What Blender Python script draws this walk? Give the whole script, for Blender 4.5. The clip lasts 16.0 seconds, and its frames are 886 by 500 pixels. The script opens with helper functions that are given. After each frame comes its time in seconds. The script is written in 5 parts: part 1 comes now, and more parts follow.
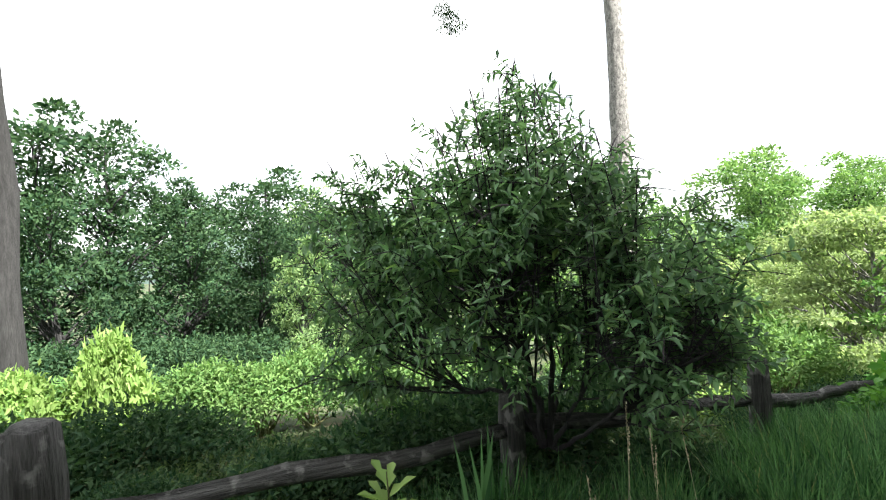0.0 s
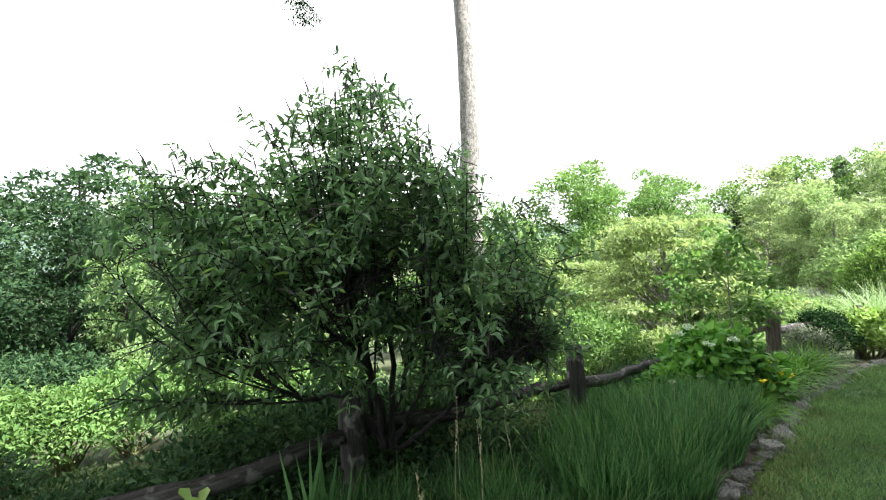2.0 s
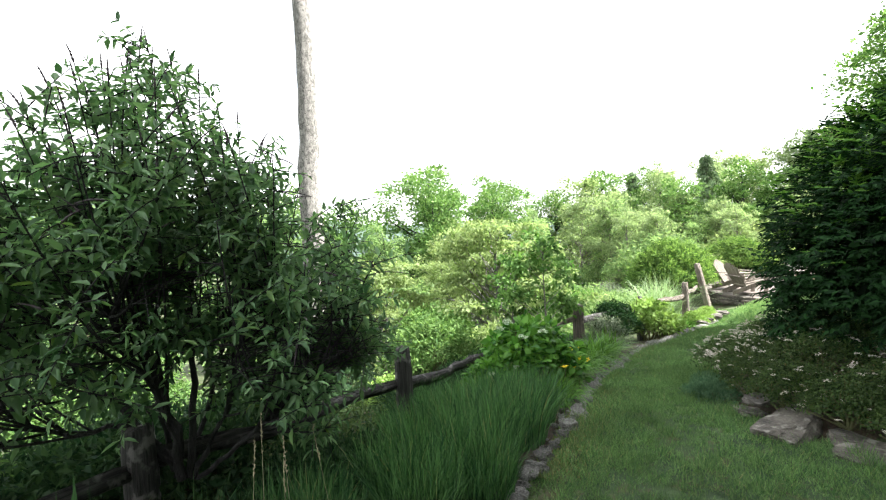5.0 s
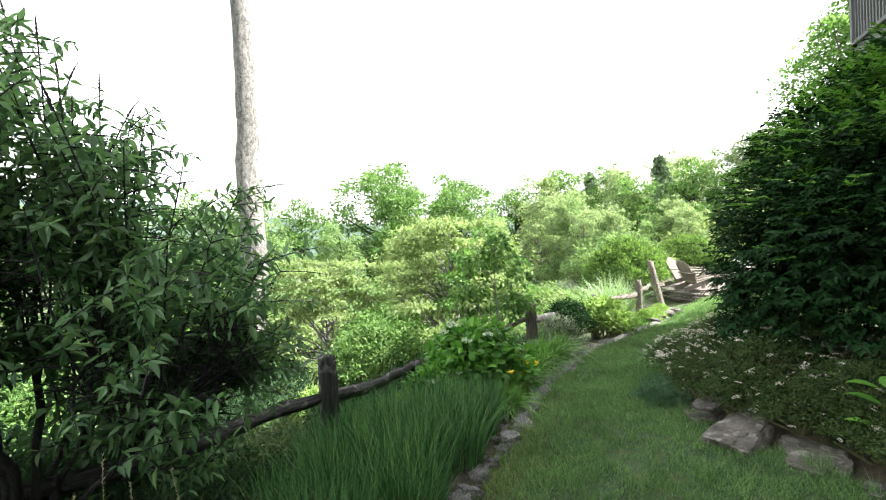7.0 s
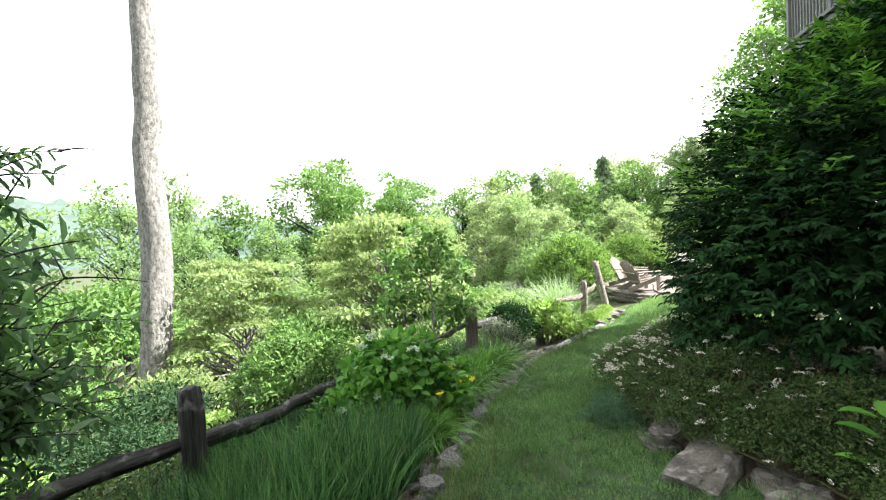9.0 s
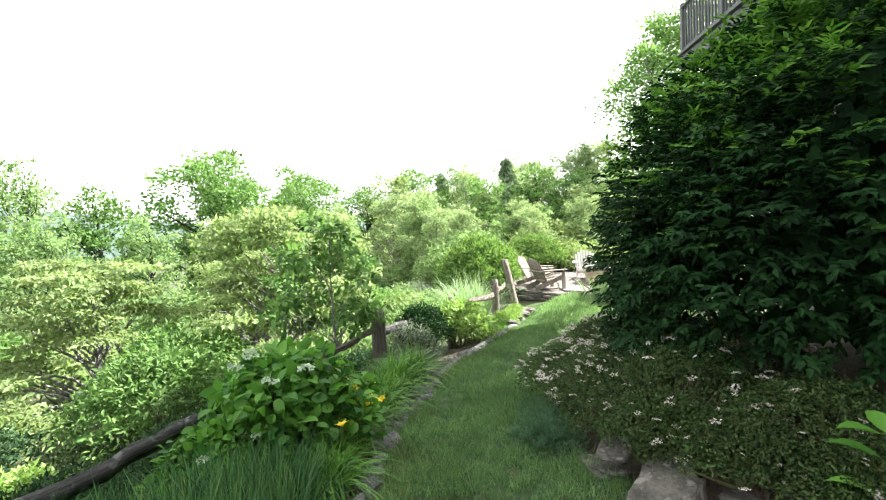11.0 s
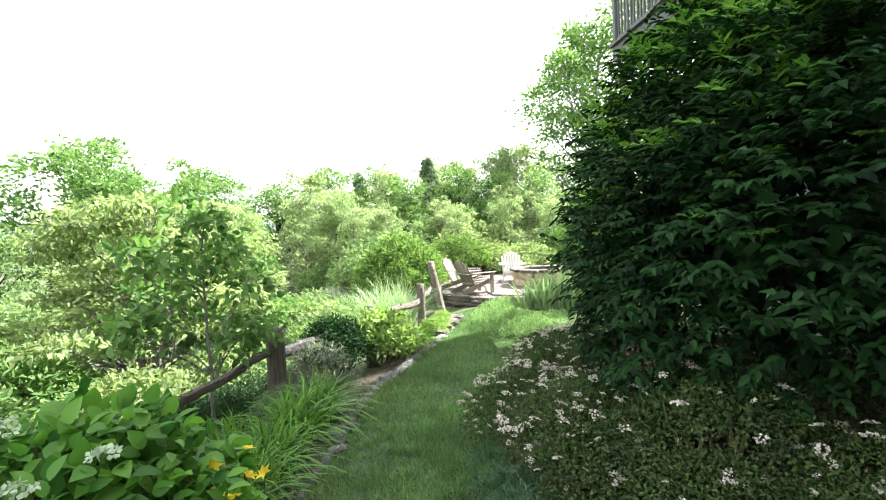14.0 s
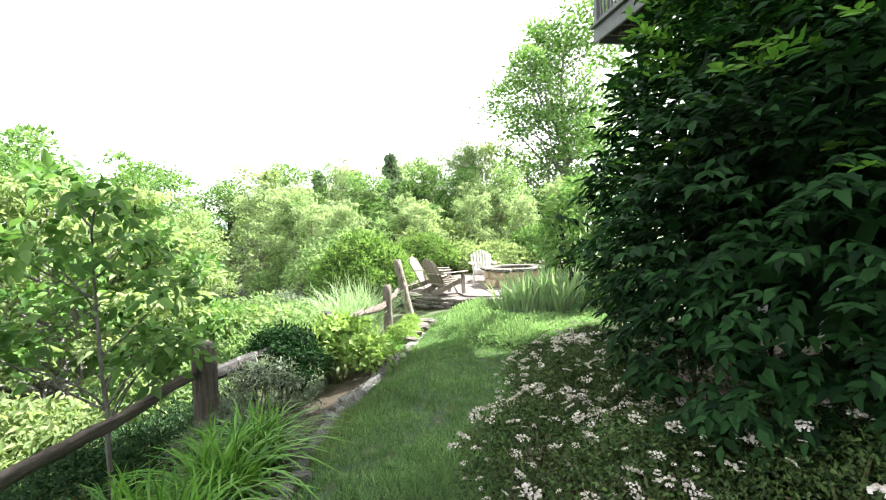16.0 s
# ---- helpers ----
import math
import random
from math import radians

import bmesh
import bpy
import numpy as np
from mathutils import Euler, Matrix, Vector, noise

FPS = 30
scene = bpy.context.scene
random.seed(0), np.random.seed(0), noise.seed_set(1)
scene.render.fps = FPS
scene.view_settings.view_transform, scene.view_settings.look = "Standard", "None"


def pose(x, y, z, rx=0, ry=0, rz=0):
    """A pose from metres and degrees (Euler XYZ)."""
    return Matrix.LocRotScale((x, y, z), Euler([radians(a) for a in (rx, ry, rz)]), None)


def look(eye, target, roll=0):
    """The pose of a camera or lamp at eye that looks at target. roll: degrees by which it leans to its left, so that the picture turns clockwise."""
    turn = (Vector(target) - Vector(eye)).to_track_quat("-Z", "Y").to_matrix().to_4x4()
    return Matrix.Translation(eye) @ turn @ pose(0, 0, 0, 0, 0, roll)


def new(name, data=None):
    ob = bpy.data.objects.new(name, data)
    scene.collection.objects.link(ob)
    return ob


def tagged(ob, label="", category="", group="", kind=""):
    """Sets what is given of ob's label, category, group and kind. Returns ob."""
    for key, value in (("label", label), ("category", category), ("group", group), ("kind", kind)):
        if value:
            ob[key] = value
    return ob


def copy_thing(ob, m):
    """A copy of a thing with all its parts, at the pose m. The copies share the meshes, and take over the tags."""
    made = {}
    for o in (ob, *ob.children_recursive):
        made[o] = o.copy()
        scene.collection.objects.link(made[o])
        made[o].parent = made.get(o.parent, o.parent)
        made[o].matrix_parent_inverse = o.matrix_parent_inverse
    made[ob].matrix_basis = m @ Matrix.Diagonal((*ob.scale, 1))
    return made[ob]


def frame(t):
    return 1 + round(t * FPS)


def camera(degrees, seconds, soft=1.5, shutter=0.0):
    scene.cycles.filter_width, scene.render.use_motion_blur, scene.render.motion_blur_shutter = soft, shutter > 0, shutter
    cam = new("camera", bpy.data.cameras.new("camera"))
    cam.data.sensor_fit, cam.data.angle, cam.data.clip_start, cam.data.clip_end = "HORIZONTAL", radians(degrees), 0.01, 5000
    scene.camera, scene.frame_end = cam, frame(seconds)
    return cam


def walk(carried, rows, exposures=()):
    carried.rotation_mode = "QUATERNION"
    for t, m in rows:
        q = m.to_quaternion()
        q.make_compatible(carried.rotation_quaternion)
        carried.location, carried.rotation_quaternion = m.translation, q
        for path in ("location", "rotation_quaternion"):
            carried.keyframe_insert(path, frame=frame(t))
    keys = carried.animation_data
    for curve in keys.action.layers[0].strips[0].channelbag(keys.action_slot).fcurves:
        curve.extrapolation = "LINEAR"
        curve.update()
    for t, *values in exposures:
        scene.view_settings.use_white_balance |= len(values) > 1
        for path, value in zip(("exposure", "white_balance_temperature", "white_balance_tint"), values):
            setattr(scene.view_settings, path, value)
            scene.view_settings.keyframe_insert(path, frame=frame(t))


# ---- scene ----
cam = camera(87.1, 16.0, soft=1.15)
METRES, EYE, TILT, LEAN, TURN = 4.9, 1.72, 0.0, 0.0, -28.8
ROWS = [
    (0.0, 0.0, 0.0, 0.0, 0.02, 0.29, 3.3),
    (0.5, 0.0075, 0.0001, -0.0002, -4.35, 0.02, 3.35),
    (1.0, 0.0151, 0.0018, -0.0019, -8.64, -0.15, 3.34),
    (1.5, 0.0236, 0.0036, -0.0021, -12.82, -0.36, 3.34),
    (2.0, 0.0321, 0.0041, -0.0016, -16.8, -0.58, 3.3),
    (2.5, 0.0402, 0.0035, -0.0018, -20.35, -0.74, 3.29),
    (3.0, 0.0471, 0.0019, -0.001, -23.59, -0.9, 3.24),
    (3.5, 0.0546, -0.0001, -0.001, -26.73, -1.05, 3.2),
    (4.0, 0.0618, -0.0008, -0.0012, -30.04, -1.22, 3.14),
    (4.5, 0.0687, -0.0018, -0.0014, -33.04, -1.36, 3.1),
    (7.0, 0.1777, 0.0389, -0.0126, -39.4, -1.82, 3.17),
    (7.5, 0.2204, 0.0593, -0.0169, -41.66, -1.89, 3.12),
    (8.0, 0.2624, 0.0764, -0.0183, -42.46, -2.0, 3.12),
    (8.5, 0.2975, 0.0998, -0.0219, -43.27, -1.99, 3.03),
    (9.0, 0.3305, 0.1291, -0.0258, -45.56, -2.08, 2.98),
    (11.5, 0.4885, 0.2693, -0.0552, -59.74, -2.44, 2.52),
    (12.0, 0.5327, 0.2913, -0.0608, -61.63, -2.41, 2.48),
    (12.5, 0.5673, 0.3113, -0.062, -62.67, -2.45, 2.47),
    (13.0, 0.5988, 0.336, -0.0646, -63.79, -2.42, 2.43),
    (13.5, 0.6306, 0.3613, -0.0672, -65.61, -2.48, 2.4),
    (14.0, 0.6682, 0.3847, -0.0733, -67.24, -2.4, 2.28),
    (14.5, 0.7026, 0.4077, -0.0763, -68.11, -2.47, 2.33),
    (15.0, 0.7381, 0.4346, -0.0821, -69.14, -2.36, 2.26),
    (15.5, 0.7843, 0.462, -0.0878, -71.08, -2.51, 2.3),
    (16.0, 0.8424, 0.4871, -0.0971, -71.94, -2.45, 2.23),
]
walk(cam, [(t, pose(0, 0, EYE, TILT, LEAN, TURN) @ pose(METRES * x, METRES * y, METRES * z, 90 + pitch, roll, yaw)) for t, x, y, z, yaw, pitch, roll in ROWS],
     exposures=[(0.0, 2.42), (8.0, 2.52), (12.0, 2.64), (16.0, 2.76)])

# ---------------------------------------------------------------- world, sun
SUN_EL, SUN_AZ = radians(48), math.atan2(-0.92, 0.39)      # towards the sun: right of the walk, over the house
sun_dir = Vector((math.cos(SUN_EL) * math.cos(SUN_AZ), math.cos(SUN_EL) * math.sin(SUN_AZ), math.sin(SUN_EL)))
world = bpy.data.worlds.new("world")
scene.world = world
world.use_nodes = True
wn, wl = world.node_tree.nodes, world.node_tree.links
wn.clear()
sky = wn.new("ShaderNodeTexSky")
sky.sky_type, sky.sun_disc = "NISHITA", False
sky.sun_elevation, sky.sun_rotation = SUN_EL, radians(90) - SUN_AZ
sky.air_density, sky.dust_density, sky.ozone_density = 1.0, 3.0, 1.0
coord = wn.new("ShaderNodeTexCoord")
cloud = wn.new("ShaderNodeTexNoise")
cloud.inputs["Scale"].default_value, cloud.inputs["Detail"].default_value = 2.2, 5
ramp = wn.new("ShaderNodeValToRGB")
ramp.color_ramp.elements[0].position, ramp.color_ramp.elements[1].position = 0.33, 0.5
ramp.color_ramp.elements[0].color, ramp.color_ramp.elements[1].color = (0.45, 0.45, 0.45, 1), (0.93, 0.93, 0.93, 1)
mixer = wn.new("ShaderNodeMixRGB")
mixer.inputs["Color2"].default_value = (8.2, 8.3, 8.35, 1)
back = wn.new("ShaderNodeBackground")
back.inputs["Strength"].default_value = 0.064
wout = wn.new("ShaderNodeOutputWorld")
wl.new(coord.outputs["Generated"], cloud.inputs["Vector"])
wl.new(cloud.outputs["Fac"], ramp.inputs["Fac"])
wl.new(ramp.outputs["Color"], mixer.inputs["Fac"])
wl.new(sky.outputs["Color"], mixer.inputs["Color1"])
wl.new(mixer.outputs["Color"], back.inputs["Color"])
wl.new(back.outputs["Background"], wout.inputs["Surface"])
sun = new("sun", bpy.data.lights.new("sun", "SUN"))
sun.data.energy, sun.data.angle, sun.data.color = 4.3, radians(0.6), (1.0, 0.965, 0.905)
sun.matrix_world = look(sun_dir * 50, (0, 0, 0))


# ---------------------------------------------------------------- materials
def nodes_of(name):
    m = bpy.data.materials.new(name)
    m.use_nodes = True
    nt = m.node_tree
    nt.nodes.clear()
    return m, nt, nt.nodes.new("ShaderNodeOutputMaterial")


def leaf_mat(name, dark, light, gloss=0.35, through_light=0.38, odd=None, spec=0.22):
    """A leaf: colour drawn per leaf between dark and light, thin enough to let light through."""
    m, nt, out = nodes_of(name)
    n, l = nt.nodes, nt.links
    geo = n.new("ShaderNodeNewGeometry")
    rp = n.new("ShaderNodeValToRGB")
    e = rp.color_ramp.elements
    e[0].color, e[1].color = (*dark, 1), (*light, 1)
    if odd:
        e[1].position = 0.965
        k = e.new(1.0)
        k.color = (*odd, 1)
    l.new(geo.outputs["Random Per Island"], rp.inputs["Fac"])
    tc = n.new("ShaderNodeTexCoord")
    nz = n.new("ShaderNodeTexNoise")
    nz.inputs["Scale"].default_value = 1.3
    nz.inputs["Detail"].default_value = 3
    l.new(tc.outputs["Object"], nz.inputs["Vector"])
    mr = n.new("ShaderNodeMapRange")
    mr.inputs["From Min"].default_value, mr.inputs["From Max"].default_value = 0.3, 0.7
    mr.inputs["To Min"].default_value, mr.inputs["To Max"].default_value = 0.72, 1.28
    l.new(nz.outputs["Fac"], mr.inputs["Value"])
    mul = n.new("ShaderNodeVectorMath")
    mul.operation = "SCALE"
    l.new(rp.outputs["Color"], mul.inputs[0])
    l.new(mr.outputs["Result"], mul.inputs["Scale"])
    p = n.new("ShaderNodeBsdfPrincipled")
    p.inputs["Roughness"].default_value = 1 - gloss
    p.inputs["Specular IOR Level"].default_value = spec
    l.new(mul.outputs["Vector"], p.inputs["Base Color"])
    t = n.new("ShaderNodeBsdfTranslucent")
    tint = n.new("ShaderNodeMixRGB")
    tint.blend_type = "MULTIPLY"
    tint.inputs["Fac"].default_value = 1
    tint.inputs["Color2"].default_value = (1.15, 1.2, 0.8, 1)
    l.new(mul.outputs["Vector"], tint.inputs["Color1"])
    l.new(tint.outputs["Color"], t.inputs["Color"])
    mx = n.new("ShaderNodeMixShader")
    mx.inputs["Fac"].default_value = through_light
    l.new(p.outputs["BSDF"], mx.inputs[1])
    l.new(t.outputs["BSDF"], mx.inputs[2])
    l.new(mx.outputs["Shader"], out.inputs["Surface"])
    return m


def rough_mat(name, dark, light, scale=6.0, fine=60.0, rough=0.85, bump=0.4, stretch=(1, 1, 1), spot=None, vary=0.15):
    """Stone, soil, wood or paint: two scales of variation and a bump; stretch runs the grain."""
    m, nt, out = nodes_of(name)
    n, l = nt.nodes, nt.links
    tc = n.new("ShaderNodeTexCoord")
    mp = n.new("ShaderNodeMapping")
    mp.inputs["Scale"].default_value = stretch
    l.new(tc.outputs["Object"], mp.inputs["Vector"])
    a = n.new("ShaderNodeTexNoise")
    a.inputs["Scale"].default_value, a.inputs["Detail"].default_value, a.inputs["Roughness"].default_value = scale, 6, 0.62
    b = n.new("ShaderNodeTexNoise")
    b.inputs["Scale"].default_value, b.inputs["Detail"].default_value = fine, 5
    l.new(mp.outputs["Vector"], a.inputs["Vector"])
    l.new(mp.outputs["Vector"], b.inputs["Vector"])
    rp = n.new("ShaderNodeValToRGB")
    e = rp.color_ramp.elements
    e[0].position, e[1].position = 0.32, 0.68
    e[0].color, e[1].color = (*dark, 1), (*light, 1)
    l.new(a.outputs["Fac"], rp.inputs["Fac"])
    mx = n.new("ShaderNodeMixRGB")
    mx.blend_type = "OVERLAY"
    mx.inputs["Fac"].default_value = 0.75
    l.new(rp.outputs["Color"], mx.inputs["Color1"])
    l.new(b.outputs["Fac"], mx.inputs["Color2"])
    last = mx.outputs["Color"]
    if spot:
        v = n.new("ShaderNodeTexNoise")
        v.inputs["Scale"].default_value, v.inputs["Detail"].default_value = scale * 2.3, 8
        l.new(tc.outputs["Object"], v.inputs["Vector"])
        r2 = n.new("ShaderNodeValToRGB")
        r2.color_ramp.elements[0].position, r2.color_ramp.elements[1].position = 0.56, 0.64
        l.new(v.outputs["Fac"], r2.inputs["Fac"])
        m2 = n.new("ShaderNodeMixRGB")
        l.new(r2.outputs["Color"], m2.inputs["Fac"])
        l.new(last, m2.inputs["Color1"])
        m2.inputs["Color2"].default_value = (*spot, 1)
        last = m2.outputs["Color"]
    oi = n.new("ShaderNodeObjectInfo")
    hs = n.new("ShaderNodeMapRange")
    hs.inputs["To Min"].default_value, hs.inputs["To Max"].default_value = 1 - vary, 1 + vary
    l.new(oi.outputs["Random"], hs.inputs["Value"])
    sc = n.new("ShaderNodeVectorMath")
    sc.operation = "SCALE"
    l.new(last, sc.inputs[0])
    l.new(hs.outputs["Result"], sc.inputs["Scale"])
    p = n.new("ShaderNodeBsdfPrincipled")
    p.inputs["Roughness"].default_value = rough
    l.new(sc.outputs["Vector"], p.inputs["Base Color"])
    bp = n.new("ShaderNodeBump")
    bp.inputs["Strength"].default_value, bp.inputs["Distance"].default_value = bump, 0.02
    ad = n.new("ShaderNodeMath")
    l.new(a.outputs["Fac"], ad.inputs[0])
    l.new(b.outputs["Fac"], ad.inputs[1])
    l.new(ad.outputs["Value"], bp.inputs["Height"])
    l.new(bp.outputs["Normal"], p.inputs["Normal"])
    l.new(p.outputs["BSDF"], out.inputs["Surface"])
    return m


M = {
    "soil": rough_mat("soil_mulch", (0.03, 0.022, 0.016), (0.09, 0.065, 0.045), 9, 90, 0.95, 0.9, spot=(0.05, 0.07, 0.03)),
    "lawn": rough_mat("lawn_turf", (0.016, 0.04, 0.012), (0.045, 0.085, 0.024), 3, 120, 0.95, 0.8, spot=(0.075, 0.078, 0.034)),
    "meadow": rough_mat("woodland_floor", (0.02, 0.032, 0.012), (0.055, 0.075, 0.026), 1.2, 25, 0.95, 0.9, spot=(0.07, 0.06, 0.03)),
    # The blue-green tint stands in for distance haze on the ridge.
    "hill": rough_mat("hazed_wooded_hill", (0.035, 0.06, 0.05), (0.062, 0.097, 0.078), 0.03, 0.25, 0.95, 0.6),
    "stone": rough_mat("fieldstone", (0.032, 0.029, 0.025), (0.125, 0.114, 0.096), 5, 34, 0.94, 1.0, stretch=(1, 1, 2.2), spot=(0.16, 0.152, 0.135), vary=0.3),
    "rubble": rough_mat("edging_rubble", (0.07, 0.068, 0.064), (0.33, 0.325, 0.31), 9, 60, 0.92, 1.0, spot=(0.07, 0.066, 0.058), vary=0.45),
    "flag": rough_mat("flagstone", (0.085, 0.072, 0.064), (0.165, 0.142, 0.126), 3, 40, 0.88, 0.5, vary=0.2),
    "tanstone": rough_mat("tan_wall_stone", (0.28, 0.21, 0.13), (0.48, 0.40, 0.29), 4, 40, 0.9, 0.6, vary=0.25),
    "gravel": rough_mat("edging_gravel", (0.07, 0.06, 0.05), (0.22, 0.2, 0.18), 25, 140, 0.95, 1.0),
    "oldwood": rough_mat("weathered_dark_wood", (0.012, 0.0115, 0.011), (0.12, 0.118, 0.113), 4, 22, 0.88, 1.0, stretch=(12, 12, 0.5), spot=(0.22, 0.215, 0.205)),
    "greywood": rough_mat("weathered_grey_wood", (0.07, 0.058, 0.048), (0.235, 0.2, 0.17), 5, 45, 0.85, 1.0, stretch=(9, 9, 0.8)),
    "chairwood": rough_mat("silvered_chair_wood", (0.12, 0.102, 0.085), (0.245, 0.215, 0.18), 5, 50, 0.8, 0.35, stretch=(6, 6, 1)),
    "whitewood": rough_mat("pale_chair_wood", (0.42, 0.40, 0.37), (0.6, 0.58, 0.55), 5, 50, 0.7, 0.25, stretch=(6, 6, 1)),
    "palebark": rough_mat("pale_furrowed_bark", (0.085, 0.082, 0.078), (0.33, 0.32, 0.30), 8, 38, 0.95, 1.0, stretch=(2.4, 2.4, 1.0), spot=(0.10, 0.096, 0.09)),
    # Bark colour lowered to stand in for shade on the old tree's trunk.
    "bark": rough_mat("dark_shaded_bark", (0.012, 0.0118, 0.0115), (0.042, 0.042, 0.042), 7, 40, 0.92, 1.0, stretch=(4, 4, 0.6)),
    "greybark": rough_mat("grey_bark", (0.10, 0.095, 0.085), (0.26, 0.25, 0.23), 7, 40, 0.92, 1.0, stretch=(4, 4, 0.6)),
    "stem": rough_mat("green_brown_stem", (0.05, 0.045, 0.02), (0.12, 0.13, 0.05), 12, 60, 0.8, 0.3),
    "greypaint": rough_mat("grey_painted_wood", (0.055, 0.06, 0.06), (0.085, 0.092, 0.09), 3, 60, 0.6, 0.12, vary=0.06),
    "siding": rough_mat("grey_house_siding", (0.09, 0.095, 0.09), (0.13, 0.135, 0.125), 2, 50, 0.75, 0.2, vary=0.03),
    "roof": rough_mat("roof_shingle", (0.06, 0.06, 0.06), (0.12, 0.115, 0.11), 8, 80, 0.9, 0.6),
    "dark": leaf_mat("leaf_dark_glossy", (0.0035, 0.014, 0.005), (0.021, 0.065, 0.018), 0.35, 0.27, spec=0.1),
    "budd": leaf_mat("leaf_butterfly_bush", (0.045, 0.115, 0.05), (0.20, 0.35, 0.165), 0.55, 0.48, odd=(0.16, 0.27, 0.06), spec=0.5),
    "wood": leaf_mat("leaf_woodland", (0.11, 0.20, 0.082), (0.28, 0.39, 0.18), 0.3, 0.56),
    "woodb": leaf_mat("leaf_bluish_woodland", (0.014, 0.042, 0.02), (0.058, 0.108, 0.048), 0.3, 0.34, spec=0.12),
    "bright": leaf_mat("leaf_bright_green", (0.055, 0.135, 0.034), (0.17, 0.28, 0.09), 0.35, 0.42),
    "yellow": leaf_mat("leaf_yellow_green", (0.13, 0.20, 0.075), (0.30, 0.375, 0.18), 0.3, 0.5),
    "yew": leaf_mat("needle_yew", (0.03, 0.085, 0.02), (0.21, 0.33, 0.09), 0.3, 0.42),
    "cover": leaf_mat("leaf_ground_cover", (0.10, 0.20, 0.08), (0.27, 0.40, 0.185), 0.3, 0.42),
    "lime": leaf_mat("leaf_lime", (0.13, 0.235, 0.05), (0.27, 0.39, 0.125), 0.4, 0.42),
    "dull": leaf_mat("leaf_dull_shrub", (0.010, 0.028, 0.008), (0.085, 0.14, 0.04), 0.4, 0.3, odd=(0.13, 0.09, 0.045)),
    "grey": leaf_mat("leaf_silver_grey", (0.10, 0.14, 0.10), (0.24, 0.28, 0.22), 0.3, 0.25),
    "sage": leaf_mat("leaf_blue_green", (0.04, 0.11, 0.055), (0.14, 0.25, 0.14), 0.3, 0.25),
    "hydr": leaf_mat("leaf_hydrangea", (0.03, 0.125, 0.02), (0.15, 0.34, 0.055), 0.55, 0.4),
    "grass": leaf_mat("blade_tall_grass", (0.010, 0.045, 0.018), (0.115, 0.25, 0.09), 0.5, 0.35, odd=(0.26, 0.28, 0.12)),
    "lily": leaf_mat("blade_daylily", (0.03, 0.11, 0.014), (0.15, 0.32, 0.05), 0.55, 0.35),
    "turf": leaf_mat("blade_lawn", (0.024, 0.078, 0.027), (0.18, 0.30, 0.11), 0.4, 0.48, odd=(0.30, 0.28, 0.14)),
    "dry": leaf_mat("blade_dry_grass", (0.10, 0.12, 0.045), (0.26, 0.25, 0.11), 0.2, 0.3),
    # Lighter green puts the skylight on the hedge's top into the leaf colour.
    "lit_top": leaf_mat("leaf_skylit_hedge", (0.05, 0.15, 0.02), (0.13, 0.27, 0.045), 0.4, 0.45, spec=0.3),
    "sapling": leaf_mat("leaf_sapling", (0.05, 0.13, 0.03), (0.16, 0.285, 0.085), 0.4, 0.42),
    # Lighter leaf colour makes up for missing light on the trees ahead.
    "pale": leaf_mat("leaf_grey_green_brightened", (0.15, 0.225, 0.115), (0.32, 0.40, 0.225), 0.25, 0.58),
    "under": leaf_mat("leaf_undergrowth", (0.02, 0.05, 0.02), (0.11, 0.165, 0.062), 0.3, 0.38, odd=(0.17, 0.14, 0.085)),
    "iris": leaf_mat("blade_iris", (0.18, 0.29, 0.14), (0.32, 0.43, 0.24), 0.4, 0.32),
    "conifer": leaf_mat("needle_conifer", (0.08, 0.14, 0.075), (0.18, 0.26, 0.13), 0.2, 0.25),
    "red": leaf_mat("leaf_plum_red", (0.06, 0.018, 0.02), (0.16, 0.04, 0.05), 0.3, 0.3),
    "spike": leaf_mat("bud_spike", (0.05, 0.055, 0.05), (0.12, 0.09, 0.11), 0.2, 0.1),
    "white": leaf_mat("petal_pale_pink", (0.29, 0.27, 0.23), (0.66, 0.61, 0.60), 0.2, 0.3, odd=(0.56, 0.42, 0.54)),
    "petal": leaf_mat("petal_yellow", (0.75, 0.55, 0.04), (0.85, 0.70, 0.08), 0.3, 0.35),
    "bluefl": leaf_mat("petal_blue_white", (0.30, 0.38, 0.28), (0.5, 0.6, 0.45), 0.2, 0.3),
    "seed": leaf_mat("seed_head", (0.35, 0.30, 0.2), (0.6, 0.54, 0.4), 0.2, 0.3),
}
g = leaf_mat("glass_dark", (0.02, 0.025, 0.03), (0.02, 0.025, 0.03), 0.95, 0.0)
M["glass"] = g

# ---------------------------------------------------------------- mesh helpers
rng = np.random.default_rng(7)


def mesh_of(name, v, f, mat, smooth=False):
    """A mesh from an array of corners and arrays of faces (each n x 3 or n x 4)."""
    me = bpy.data.meshes.new(name)
    v = np.asarray(v, dtype=np.float32)
    fs = [np.asarray(a, dtype=np.int32) for a in (f if isinstance(f, (list, tuple)) else [f]) if len(a)]
    loops = np.concatenate([a.ravel() for a in fs])
    sizes = np.concatenate([np.full(len(a), a.shape[1], dtype=np.int32) for a in fs])
    me.vertices.add(len(v))
    me.vertices.foreach_set("co", v.ravel())
    me.loops.add(len(loops))
    me.loops.foreach_set("vertex_index", loops)
    me.polygons.add(len(sizes))
    me.polygons.foreach_set("loop_start", np.concatenate([[0], np.cumsum(sizes)[:-1]]).astype(np.int32))
    me.update(calc_edges=True)
    if smooth:
        me.polygons.foreach_set("use_smooth", np.ones(len(sizes), dtype=bool))
    me.materials.append(mat)
    return me


